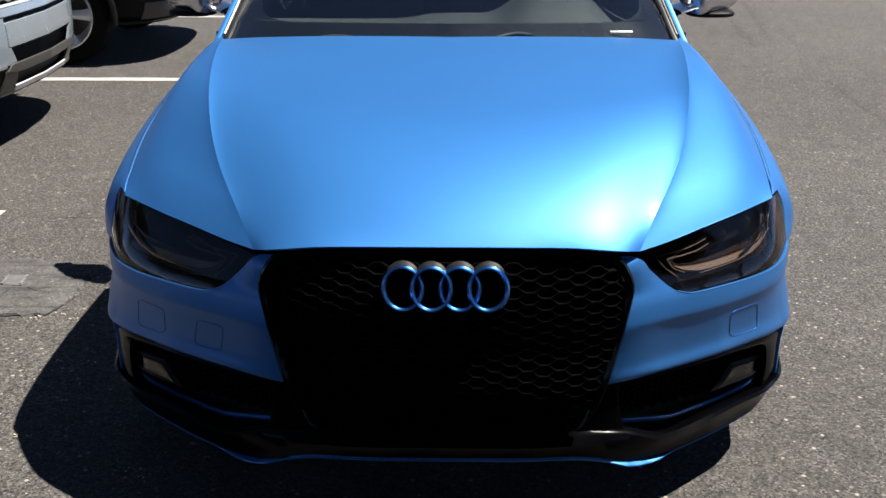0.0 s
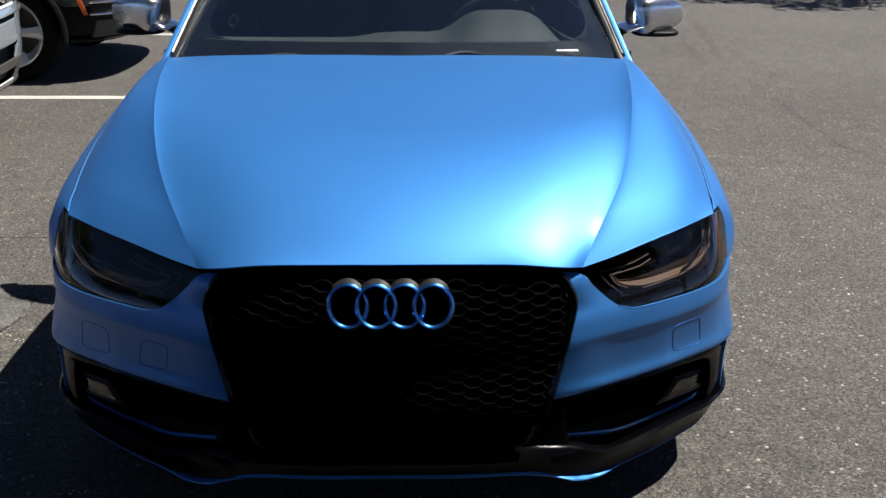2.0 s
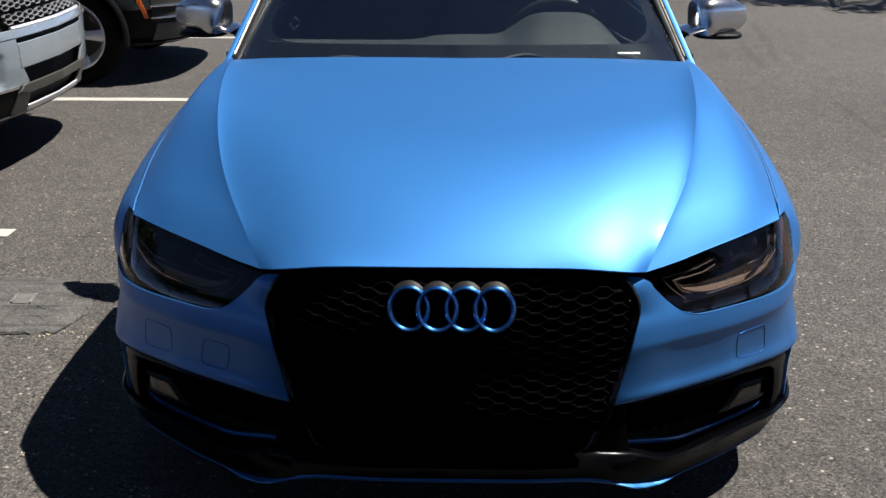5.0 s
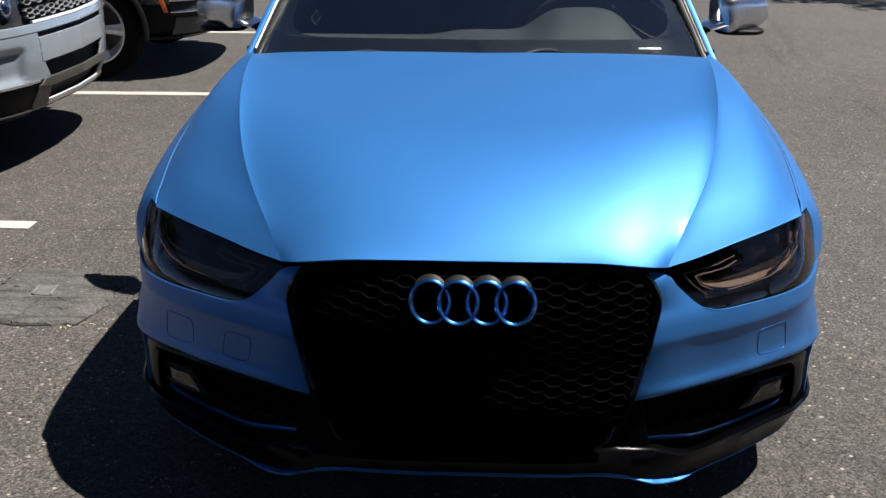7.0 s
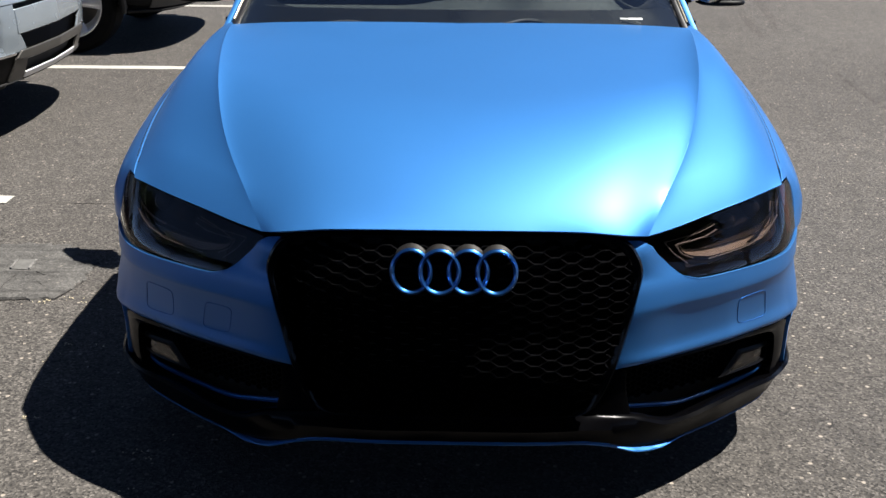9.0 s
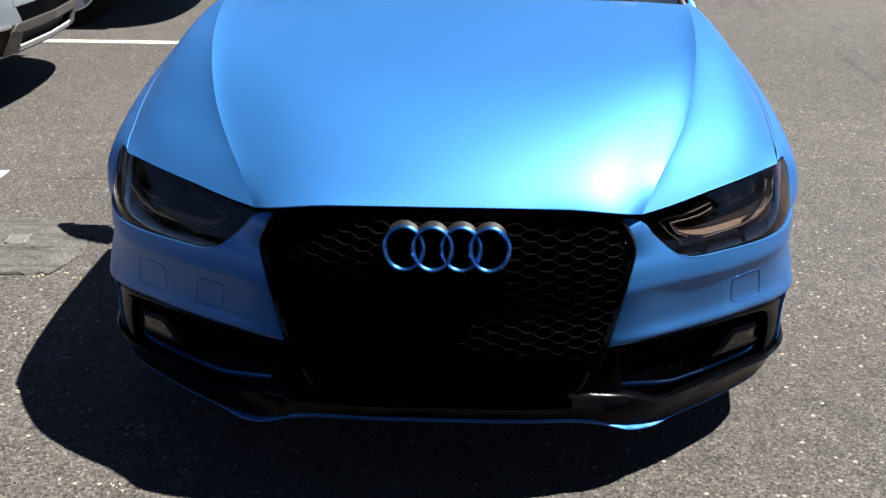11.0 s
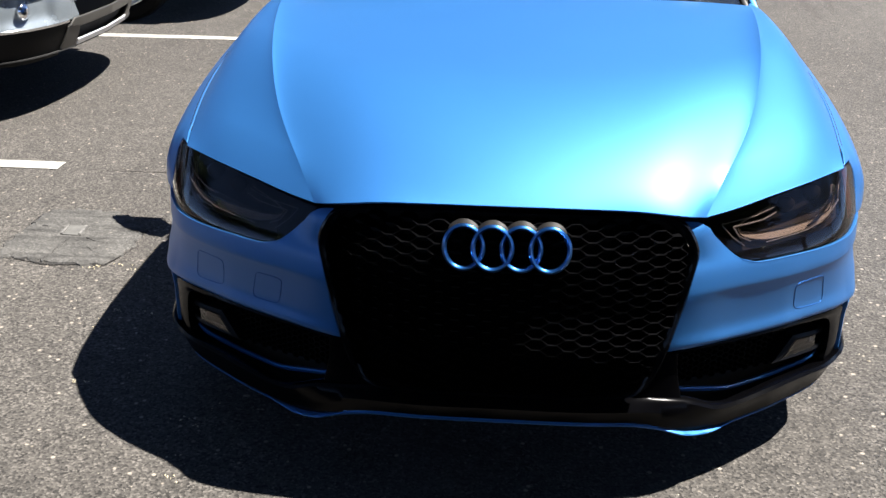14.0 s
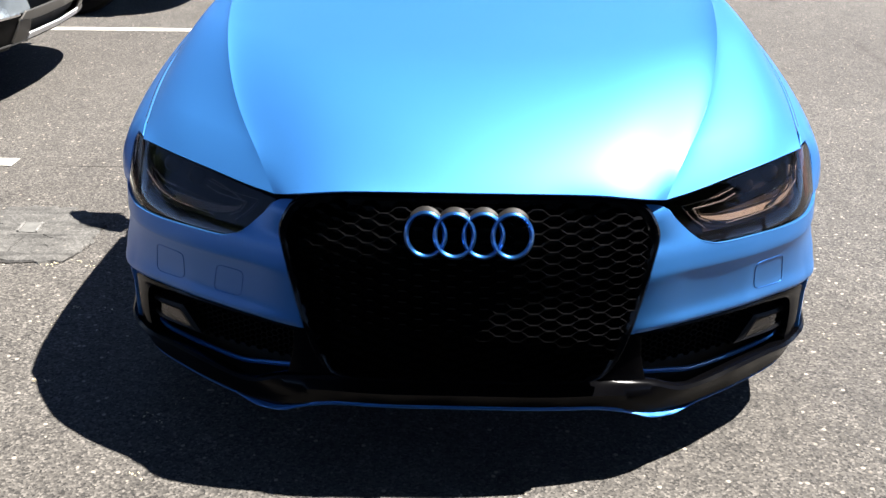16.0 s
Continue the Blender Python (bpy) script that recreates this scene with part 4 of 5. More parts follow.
def cabin():
    wb = [(0, 1.10, .940), (.35, 1.13, .940), (.60, 1.20, .937), (.715, 1.315, .935)]
    wt = [(0, 1.93, 1.392), (.30, 1.965, 1.390), (.555, 2.05, 1.372)]
    ws = [wb[-1], (.682, 1.52, 1.058), (.628, 1.76, 1.213), wt[-1]]
    mid = [wb[0], (0, 1.33, 1.08), (0, 1.62, 1.25), wt[0]]
    half = coons(line(wb, 20), line(wt, 20), line(mid, 26), line(ws, 26))
    full = np.concatenate([mirrored(half[:0:-1], -1), half])
    ob = sheet("windscreen", full, .005, (0, .5, -1), M_GLASS, car, "clear windscreen with dark reflections")
    ob.visible_shadow = False
    # black printed border on the inside of the glass
    down = np.array((0, .006, -.010))
    def strip(a, b):
        sheet("frit", np.stack([a + down, b + down], 1), .001, (0, .5, -1), M_FRIT, car, "black printed windscreen border")
    strip(full[:, 0], full[:, 4])
    for k, q, d in ((0, 2, 1), (-1, -3, -1)):
        strip(full[k, 4:], full[q, 4:])
        c, a, b = full[q, 4], full[q + 4 * d, 4], full[q, 8]
        t = np.linspace(0, 1, 13)[:, None]
        strip(np.repeat(c[None], 13, 0) * .999 + .0005 * (a + b), a * (1 - t) ** 2 + c * 2 * t * (1 - t) + b * t ** 2)
    for side in (-1, 1):
        p = mirrored(line(PILLAR, 24), side)
        tube("a_pillar", p + np.array((side * .017, .02, -.010)), oval(.012, .022, 12, 3.2), M_BLUE, car, "", False, (0, -.6, 1))
        p = mirrored(line([(x - .012, y - .012, z - .002) for x, y, z in PILLAR], 24), side)
        tube("windscreen_seal", p, oval(.011, .009, 8, 2.4), M_FRIT, car, "gloss black windscreen trim", False, (0, -.6, 1))
        p = mirrored(line([(x - .001, y - .016, z + .004) for x, y, z in PILLAR[1:]], 24), side)
        tube("bright_trim", p, oval(.0036, .004, 8, 2.4), M_TRIMLIGHT, car, "thin pale metal trim", False, (0, -.6, 1))
        tube("hood_gutter", mirrored(fair([SEAM[0]] + SEAM[2:], 40)[3:] + np.array((.003, 0, -.014)), side), oval(.012, .008, 8), M_VOID, car)
        sheet("corner_trim", mirrored([[(.745, 1.385, .94), (.80, 1.66, .945)], [(.70, 1.56, 1.07), (.772, 1.66, 1.02)]], side), .006, (-side, 0, 0), M_TRIM, car, "black corner trim")
        # doors and rear quarter
        f = curve([(q[1], q[0], q[2]) for q in BELT])
        wide = curve([(1.4, .884), (2.0, .902), (3.0, .905), (3.7, .895), (4.2, .855), (4.66, .76)])
        for name, y0, y1 in (("front_door", 1.464, 2.52), ("rear_door", 2.526, 3.44), ("rear_quarter", 3.446, 4.66)):
            g = []
            for y in np.linspace(y0, y1, 34):
                xs, zs = f(min(y, 4.55))
                low = .22
                if abs(y - 3.70) < .36:
                    low = max(low, .33 + math.sqrt(.36 ** 2 - (y - 3.70) ** 2))
                col = []
                for w in np.linspace(0, 1, 16):
                    z = zs + (low - zs) * w
                    q = min(max((zs - z) / .30, 0), 1)
                    x = xs + (wide(y)[0] - xs) * (1 - (1 - q) ** 2.2) - .09 * max(.42 - z, 0) - .006 * math.exp(-((z - .62) / .03) ** 2)
                    col.append((side * x, y, z))
                g.append(col)
            door = sheet(name, g, .012, (-side, 0, -.2), M_BLUE, car, "", .003)
            if "door" in name:
                y = y1 - .16
                x = f(y)[0] + (wide(y)[0] - f(y)[0]) * .8 + .03
                tube("door_handle", mirrored([(x - .02, y - .11, .80), (x + .005, y - .07, .803), (x + .005, y + .06, .805), (x - .02, y + .09, .803)], side), oval(.010, .014, 8), M_BLUE, door)
        # side glass
        low = line([(.748, 1.42, .950), (.80, 1.8, .952), (.808, 2.6, .960), (.797, 3.3, .975), (.72, 3.86, .985)], 30)
        high = line([(.752, 1.43, .957), (.652, 1.80, 1.205), (.590, 2.15, 1.358), (.605, 2.6, 1.378), (.58, 3.1, 1.350), (.55, 3.4, 1.28), (.69, 3.80, 1.02), (.715, 3.86, .99)], 30)
        sheet("side_window", mirrored(np.stack([low * (1 - t) + high * t + np.array((.012, 0, 0)) * math.sin(math.pi * t) for t in np.linspace(0, 1, 8)], 1), side), .005, (-side, 0, -.2), M_DARKGLASS, car)
        rail = mirrored(line(ROOF, 30), side)
        tube("roof_rail", rail + np.array((side * .018, 0, -.012)), oval(.024, .02, 10, 2.6), M_BLUE, car, "", False, (0, 0, 1))
        c = line([(.545, 3.40, 1.315), (.61, 3.65, 1.19), (.69, 3.95, 1.0)], 14)
        tube("c_pillar", mirrored(c, side), oval(.05, .035, 10, 2.6), M_BLUE, car, "", False, (side, 0, .3))
        # rear lamp, sill
        sheet("rear_light", mirrored([[(.50 + .028 * i, 4.69 - .004 * i * i, .74 + .026 * j) for j in range(6)] for i in range(8)], side), .02, (0, -1, 0), M_TAIL, car)
        tube("sill", mirrored([(.84, 1.27, .21), (.87, 1.6, .205), (.87, 3.1, .205), (.84, 3.33, .21)], side), oval(.03, .03, 8), M_PLASTIC, car)
    # roof, rear screen, boot lid, rear bumper
    def across(edge, crown, n=16):
        """A sheet between a side rail and its mirror, raised in the middle."""
        e = line(edge, 20)
        return np.array([[(x * t, y - abs(crown[1]) * (1 - t * t) * 0, z + crown[0] * (1 - t * t)) for x, y, z in e] for t in np.linspace(-1, 1, n)])
    sheet("roof", across(ROOF, (.035, 0)), .015, (0, 0, -1), M_BLUE, car)
    sheet("rear_screen", across([(.545, 3.43, 1.315), (.62, 3.75, 1.16), (.68, 4.03, .985)], (.03, 0)), .005, (0, -.5, -1), M_DARKGLASS, car)
    sheet("boot_lid", across([(.69, 4.04, .985), (.67, 4.40, .975), (.63, 4.62, .965), (.62, 4.68, .90), (.62, 4.695, .70)], (.02, 0)), .012, (0, -.5, -1), M_BLUE, car)
    sheet("rear_bumper", across([(.76, 4.66, .70), (.74, 4.72, .60), (.74, 4.73, .45), (.72, 4.68, .24)], (.0, 0)), .015, (0, -1, 0), M_BLUE, car)
    bm = bmesh.new()
    bmesh.ops.create_cube(bm, size=1, matrix=Matrix.Translation((0, 2.95, .26)) @ Matrix.Diagonal((1.60, 3.3, .06, 1)))
    part("floor_pan", bm, M_VOID, car)
    sheet("bulkhead", [[(x, 1.12 + .02 * j, .25 + .14 * j) for j in range(6)] for x in np.linspace(-.72, .72, 8)], .01, (0, 1, 0), M_VOID, car)
    # dashboard with the instrument hood
    g = []
    for x in np.linspace(-.70, .70, 71):
        hump = .085 * math.exp(-((x - .36) / .17) ** 4)
        lift = .022 / (1 + math.exp(-(x + .12) / .03))
        row = []
        for y in np.linspace(1.18, 1.80, 22):
            k = (y - 1.18) / .62
            row.append((x, y + .10 * (x / .7) ** 2 * (1 - k), .915 + .035 * k + lift * min(1, k * 2) + hump * max(0, math.sin(math.pi * min(max((k - .30) / .9, 0), 1))) - .12 * max(0, k - .9) / .1))
        g.append(row)
    sheet("dashboard", g, .01, (0, 0, -1), M_DASH, car, "grey soft-touch dashboard with a hooded cluster")
    wheel = new("steering_wheel")
    wheel.parent = car
    tilt = Matrix.Rotation(radians(-66), 3, "X")
    p = [Vector((.365, 1.93, .90)) + tilt @ Vector((.185 * math.cos(a), .185 * math.sin(a), 0)) for a in np.linspace(0, 2 * math.pi, 48, endpoint=False)]
    tube("rim", p, oval(.014, .014, 10), M_STITCH, wheel, "black leather steering wheel rim", True, tuple(tilt @ Vector((0, 0, 1))))
    ball("hub", (.365, 1.95, .89), (.17, .06, .15), M_CABIN, wheel)
    for x in (-.37, .37):
        seat = new("front_seat")
        seat.parent = car
        ball("backrest", (x, 2.42, .86), (.50, .20, .66), M_CABIN, seat, "", 3.2, turn=Matrix.Rotation(radians(14), 3, "X"))
        ball("headrest", (x, 2.50, 1.20), (.27, .10, .18), M_CABIN, seat, "", 3.0)
        ball("cushion", (x, 2.10, .52), (.52, .56, .20), M_CABIN, seat, "", 3.2)
    for side in (-1, 1):
        sheet("door_lining", [[(side * (.80 - .25 * max(0, y - 3.4)), y, z) for z in np.linspace(.30, .935, 5)] for y in np.linspace(1.50, 3.9, 12)], .01, (-side, 0, 0), M_CABIN, car, "dark door lining")
    sheet("parcel_shelf", [[(x, y, .95) for y in np.linspace(3.40, 4.0, 4)] for x in np.linspace(-.66, .66, 6)], .01, (0, 0, -1), M_CABIN, car)
    ball("rear_bench", (0, 3.30, .80), (1.30, .24, .72), M_CABIN, car, "", 4.0)
    sheet("headliner", across([(x - .02, y, z - .02) for x, y, z in ROOF], (.030, 0)), .004, (0, 0, -1), M_CABIN, car)
    # faint scrawl on the inside of the glass: a ring of short strokes
    for a in np.linspace(0, 2 * math.pi, 11, endpoint=False):
        x, z = -.541 + .012 * math.cos(a) + .003 * math.cos(3 * a), 1.047 + .015 * math.sin(a)
        p = [(x + d * .004 * math.cos(2 * a), 1.375 + (z - 1.03 + d * .004) * 1.7, z + d * .004) for d in (-1, 0, 1)]
        tube("glass_mark", p, oval(.0007, .0007, 5), M_DASH, car, "faint pale scrawl on the glass")
    # wipers, label and mark on the glass
    for a, b in (((.12, 1.165, .968), (.30, 1.205, .966)), ((-.46, 1.20, .958), (-.24, 1.18, .962))):
        arm = new("wiper")
        arm.parent = car
        tube("arm", line([a, ((a[0] + b[0]) / 2, (a[1] + b[1]) / 2 + .012, a[2] + .014), b], 10), oval(.008, .005, 8), M_CABIN, arm)
        tube("blade", [(a[0] - .1, a[1] + .03, a[2] + .002), (b[0] + .1, b[1] + .03, b[2] + .002)], oval(.006, .010, 6), M_RUBBER, arm)
    sheet("glass_label", [[(x, y, z) for y, z in ((1.246, .978), (1.252, .982))] for x in (.505, .575)], .001, (0, .5, -1), M_WHITE, car, "small white label on the glass base")


M_TAIL = worn("tail_lens", (0.22, 0.01, 0.01), 0.15, coat=0.6)
M_STITCH = worn("leather", (0.05, 0.05, 0.05), 0.45, var=0.15)
M_TRIMLIGHT = worn("satin_trim", (0.30, 0.275, 0.21), 0.35, metal=0.6, var=0.1)
cabin()


def door_mirror(side):
    m = new("door_mirror")
    m.parent = car
    cap = ball("shell", (side * .905, 1.615, 1.050), (.205, .165, .136), M_BRUSHED, m, "brushed aluminium mirror shell", 3.9, 48, Matrix.Rotation(side * radians(8), 3, "Z") @ Matrix.Rotation(side * radians(-3), 3, "Y"))
    for v in cap.data.vertices:
        u = (v.co.x * side - .905) / .10
        k = min(max(u + .6, 0) / 1.6, 1)
        if v.co.z > 1.03:
            v.co.z -= (v.co.z - 1.03) * .42 * k ** 1.5
        else:
            v.co.z += (1.03 - v.co.z) * .25 * k ** 2
        v.co.y += .105 * k ** 1.4 * min(max((1.70 - v.co.y) / .15, 0), 1)
    ball("glass", (side * .902, 1.694, 1.046), (.165, .012, .11), M_CHROME, m, "mirror glass", 4.0)
    ball("underside", (side * .902, 1.622, .984), (.168, .14, .026), M_PLASTIC, m, "black mirror underside", 3.0)
    tube("arm", mirrored([(.765, 1.565, .998), (.80, 1.575, 1.010), (.84, 1.60, 1.015)], side), oval(.062, .011, 14), M_CHROME, m)
    ball("foot", (side * .778, 1.60, .990), (.022, .07, .035), M_GLOSS, m, "", 3.0)


def wheel_at(owner, x, y, r, width, rim_r, side, spokes, alloy):
    w = new("wheel")
    w.parent = owner
    w.location = (x, y, r)
    h = width / 2
    tyre = revolve("tyre", [(-h * .8, rim_r), (-h, rim_r + .03), (-h * .98, r - .03), (-h * .8, r - .006), (0, r), (h * .8, r - .006), (h * .98, r - .03), (h, rim_r + .03), (h * .8, rim_r)], M_RUBBER, w, "black rubber tyre", 56)
    rim = revolve("rim", [(-h * .8, rim_r), (h * .78, rim_r + .002), (h * .80, rim_r - .012), (h * .60, rim_r - .022), (-h * .5, rim_r - .035), (-h * .5, .05)], alloy, w, "", 56)
    hub = revolve("hub", [(h * .2, .02), (h * .62, .0), (h * .64, .045), (h * .5, .065), (-h * .4, .07)], alloy, w, "", 30)
    disc = revolve("brake_disc", [(-h * .2, .03), (-h * .2, rim_r * .72), (-h * .3, rim_r * .72)], M_DISC, w, "", 40)
    for i in range(spokes):
        a = 2 * math.pi * i / spokes
        g = []
        for t in np.linspace(0, 1, 8):
            rad = .045 + (rim_r - .06) * t
            half = .030 + .030 * (t - .35) ** 2 + .012 * t
            row = []
            for q in np.linspace(-1, 1, 7):
                d = h * (.52 + .18 * t * t) - .016 * abs(q) ** 3
                row.append((d, rad * math.cos(a) - half * q * math.sin(a), rad * math.sin(a) + half * q * math.cos(a)))
            g.append(row)
        sheet("spoke", g, .022, (-1, 0, 0), alloy, w, "", .003)
        for q in (-.35,):
            ball("bolt", (h * .6, .062 * math.cos(a + .6), .062 * math.sin(a + .6)), (.012, .022, .022), M_CABIN, w)
    w.rotation_euler = (0, 0, 0 if side > 0 else math.pi)
    return w


M_DISC = worn("brake_steel", (0.10, 0.095, 0.09), 0.45, metal=0.8)
for side in (-1, 1):
    door_mirror(side)
    for y in (.89, 3.70):
        wheel_at(car, side * .775, y, .33, .245, .24, side, 5, M_ALLOY)


# ---- the two parked sport utility vehicles ----
SUV_UP = [(0, 0), (.4, .035), (.65, .10), (.81, .20), (.90, .36), (.935, .58), (.945, .85)]
SUV_LOW = [(0, .03), (.4, .06), (.64, .12), (.79, .22), (.88, .37), (.925, .58), (.94, .85)]
suv_skin = fascia(SUV_UP, SUV_LOW, [(.2, .10), (.30, .05), (.42, .0), (.55, -.005), (.70, 0), (.80, .02), (.90, .035), (1.0, .06), (1.1, .12)], .35, .60)


def suv_panel(owner, name, pts, deep, mat, label="", n=24, m=10, both=True, edge=0.0, thick=.012):
    """A panel on the front skin from its four corners or edges, on both halves."""
    g = patch(*pts, n, m)
    if abs(g[0, :, 0]).max() < 1e-6:
        full = np.concatenate([mirrored(g[:0:-1], -1), g])
        sheet(name, on_skin(suv_skin, full, deep), thick, (0, 1, 0), mat, owner, label, edge)
        return
    for side in ((-1, 1) if both else (1,)):
        sheet(name, mirrored(on_skin(suv_skin, g, deep), side), thick, (0, 1, 0), mat, owner, label, edge)


def band(s0, s1, z0, z1, lean=0.0, rise=0.0):
    """Four edges of a slanted band."""
    a, b, c, d = (s0, z0), (s1, z0 + rise), (s0 + lean, z1), (s1 + lean, z1 + rise)
    return [a, b], [c, d], [a, c], [b, d]


def suv_body(owner, paint, wheel_paint):
    """Hood, sides with wheel arches, glasshouse, tail and wheels."""
    hood_g = []
    for t in np.linspace(-1, 1, 25):
        e = line([suv_skin(.93 * abs(t) + 1e-6, .985), (.88 * abs(t), .55, 1.03), (.86 * abs(t), .95, 1.07), (.82 * abs(t), 1.35, 1.10)], 16)
        hood_g.append([(math.copysign(1, t) * x, y, z + .05 * (1 - t * t) * min(1, k / 4) + (.02 if .45 < abs(t) < .75 else 0) * min(1, k / 4)) for k, (x, y, z) in enumerate(e)])
    sheet("hood", hood_g, .012, (0, 0, -1), paint, owner, "", .004)
    for side in (-1, 1):
        g = []
        for y in np.r_[np.linspace(.62, 1.40, 40), np.linspace(1.43, 3.05, 24), np.linspace(3.08, 4.45, 40)]:
            low = .34
            for yc in (.92, 3.58):
                if abs(y - yc) < .43:
                    low = max(low, .37 + math.sqrt(.43 ** 2 - (y - yc) ** 2))
            col = []
            for w in np.linspace(0, 1, 16):
                zs = 1.02 + .03 * min(1, (y - .6))
                z = zs + (low - zs) * w
                q = min(max((zs - z) / .22, 0), 1)
                x = .86 + .085 * (1 - (1 - q) ** 2.2) - .05 * max(.55 - z, 0)
                col.append((side * x, y, z))
            g.append(col)
        sheet("side_panel", g, .015, (-side, 0, 0), paint, owner, "", .003)
        for yc in (.92, 3.58):
            a = np.linspace(-.15, math.pi + .15, 40)
            p = np.array([(side * .938, yc - .425 * math.cos(t), .37 + .425 * math.sin(t)) for t in a])
            tube("arch_trim", p, oval(.020, .030, 8, 3), M_PLASTIC, owner, "black plastic arch trim", False, (side, 0, 0))
            p = [[(side * x, yc - .42 * math.cos(t), .37 + .42 * math.sin(t)) for x in (.55, .93)] for t in a]
            sheet("arch_liner", p, .008, (0, 0, 1), M_VOID, owner)
            wheel_at(owner, side * .82, yc, .37, .235, .255, side, 5, wheel_paint)
        tube("sill", [(side * .90, 1.36, .34), (side * .92, 1.6, .33), (side * .92, 3.0, .33), (side * .90, 3.14, .34)], oval(.04, .05, 8), M_PLASTIC, owner)
        low = line([(.84, 1.38, 1.06), (.86, 2.4, 1.07), (.83, 4.2, 1.08)], 20)
        high = line([(.83, 1.45, 1.10), (.70, 2.05, 1.60), (.69, 3.0, 1.66), (.69, 4.0, 1.60), (.78, 4.2, 1.2)], 20)
        sheet("side_window", mirrored(np.stack([low * (1 - t) + high * t for t in np.linspace(0, 1, 6)], 1), side), .006, (-side, 0, 0), M_DARKGLASS, owner)
    wide = np.linspace(-1, 1, 13)
    sheet("windscreen", [[(t * (.82 - .14 * k), 1.32 + .75 * k - .05 * (1 - t * t), 1.10 + .52 * k) for k in np.linspace(0, 1, 8)] for t in wide], .006, (0, 1, -1), M_DARKGLASS, owner)
    sheet("roof", [[(t * .70, y, 1.62 + .05 * math.sin(math.pi * (y - 2.0) / 2.4) + .03 * (1 - t * t)) for y in np.linspace(2.05, 4.2, 14)] for t in wide], .02, (0, 0, -1), paint, owner)
    sheet("tailgate", [[(t * (.86 - .12 * max(0, k - .4)), 4.46 - .25 * max(0, k - .5), .40 + 1.22 * k) for k in np.linspace(0, 1, 10)] for t in wide], .02, (0, -1, 0), paint, owner)
    bm = bmesh.new()
    bmesh.ops.create_cube(bm, size=1, matrix=Matrix.Translation((0, 2.25, .40)) @ Matrix.Diagonal((1.2, 4.2, .12, 1)))
    part("floor_pan", bm, M_VOID, owner)
    # hidden boxes, shelves and liner, added to stop sun leaking through the front
    bm = bmesh.new()
    bmesh.ops.create_cube(bm, size=1, matrix=Matrix.Translation((0, .36, .66)) @ Matrix.Diagonal((1.50, .26, .56, 1)))
    bmesh.ops.create_cube(bm, size=1, matrix=Matrix.Translation((0, .95, .66)) @ Matrix.Diagonal((1.22, .90, .60, 1)))
    part("bay_light_block", bm, M_VOID, owner)
    sheet("front_light_block", [[suv_skin(s, .75, d) for d in (.004, .03, .07)] for s in np.linspace(-1.2, 1.2, 40)], .006, (0, 0, -1), M_VOID, owner)
    sheet("lower_shelf", [[suv_skin(s, .318, d) for d in (-.008, .04, .16)] for s in np.linspace(-1.12, 1.12, 40)], .006, (0, 0, -1), M_VOID, owner)
    sheet("liner_light_block", [[suv_skin(s, z, .05) for z in np.linspace(.29, 1.0, 6)] for s in np.linspace(-1.1, 1.1, 30)], .01, (0, 1, 0), M_VOID, owner)


def honeycomb_holes(owner, name, s0, s1, z0, z1, pitch, high, deep, mat):
    """Raised bars round stretched six-sided holes on the front skin."""
    verts, faces = [], []
    cols, rows = int((s1 - s0) / pitch), int((z1 - z0) / high)
    for i in range(-cols, cols + 1):
        for j in range(rows + 1):
            s, z = i * pitch, z0 + (j + (i % 2) * .5) * high
            if z > z1:
                continue
            b = len(verts)
            for scale, d in ((1.02, deep), (.86, deep), (.83, deep + .03)):
                for dx, dz in ((-.66, 0), (-.34, -.5), (.34, -.5), (.66, 0), (.34, .5), (-.34, .5)):
                    verts.append(suv_skin(s + dx * scale * pitch + 1e-6, z + dz * scale * high, d))
            for r in range(2):
                faces += [(b + r * 6 + q, b + r * 6 + (q + 1) % 6, b + r * 6 + 6 + (q + 1) % 6, b + r * 6 + 6 + q) for q in range(6)]
    attach(name, mesh_of(name, verts, faces, 30), mat, owner, "silver honeycomb grille insert")


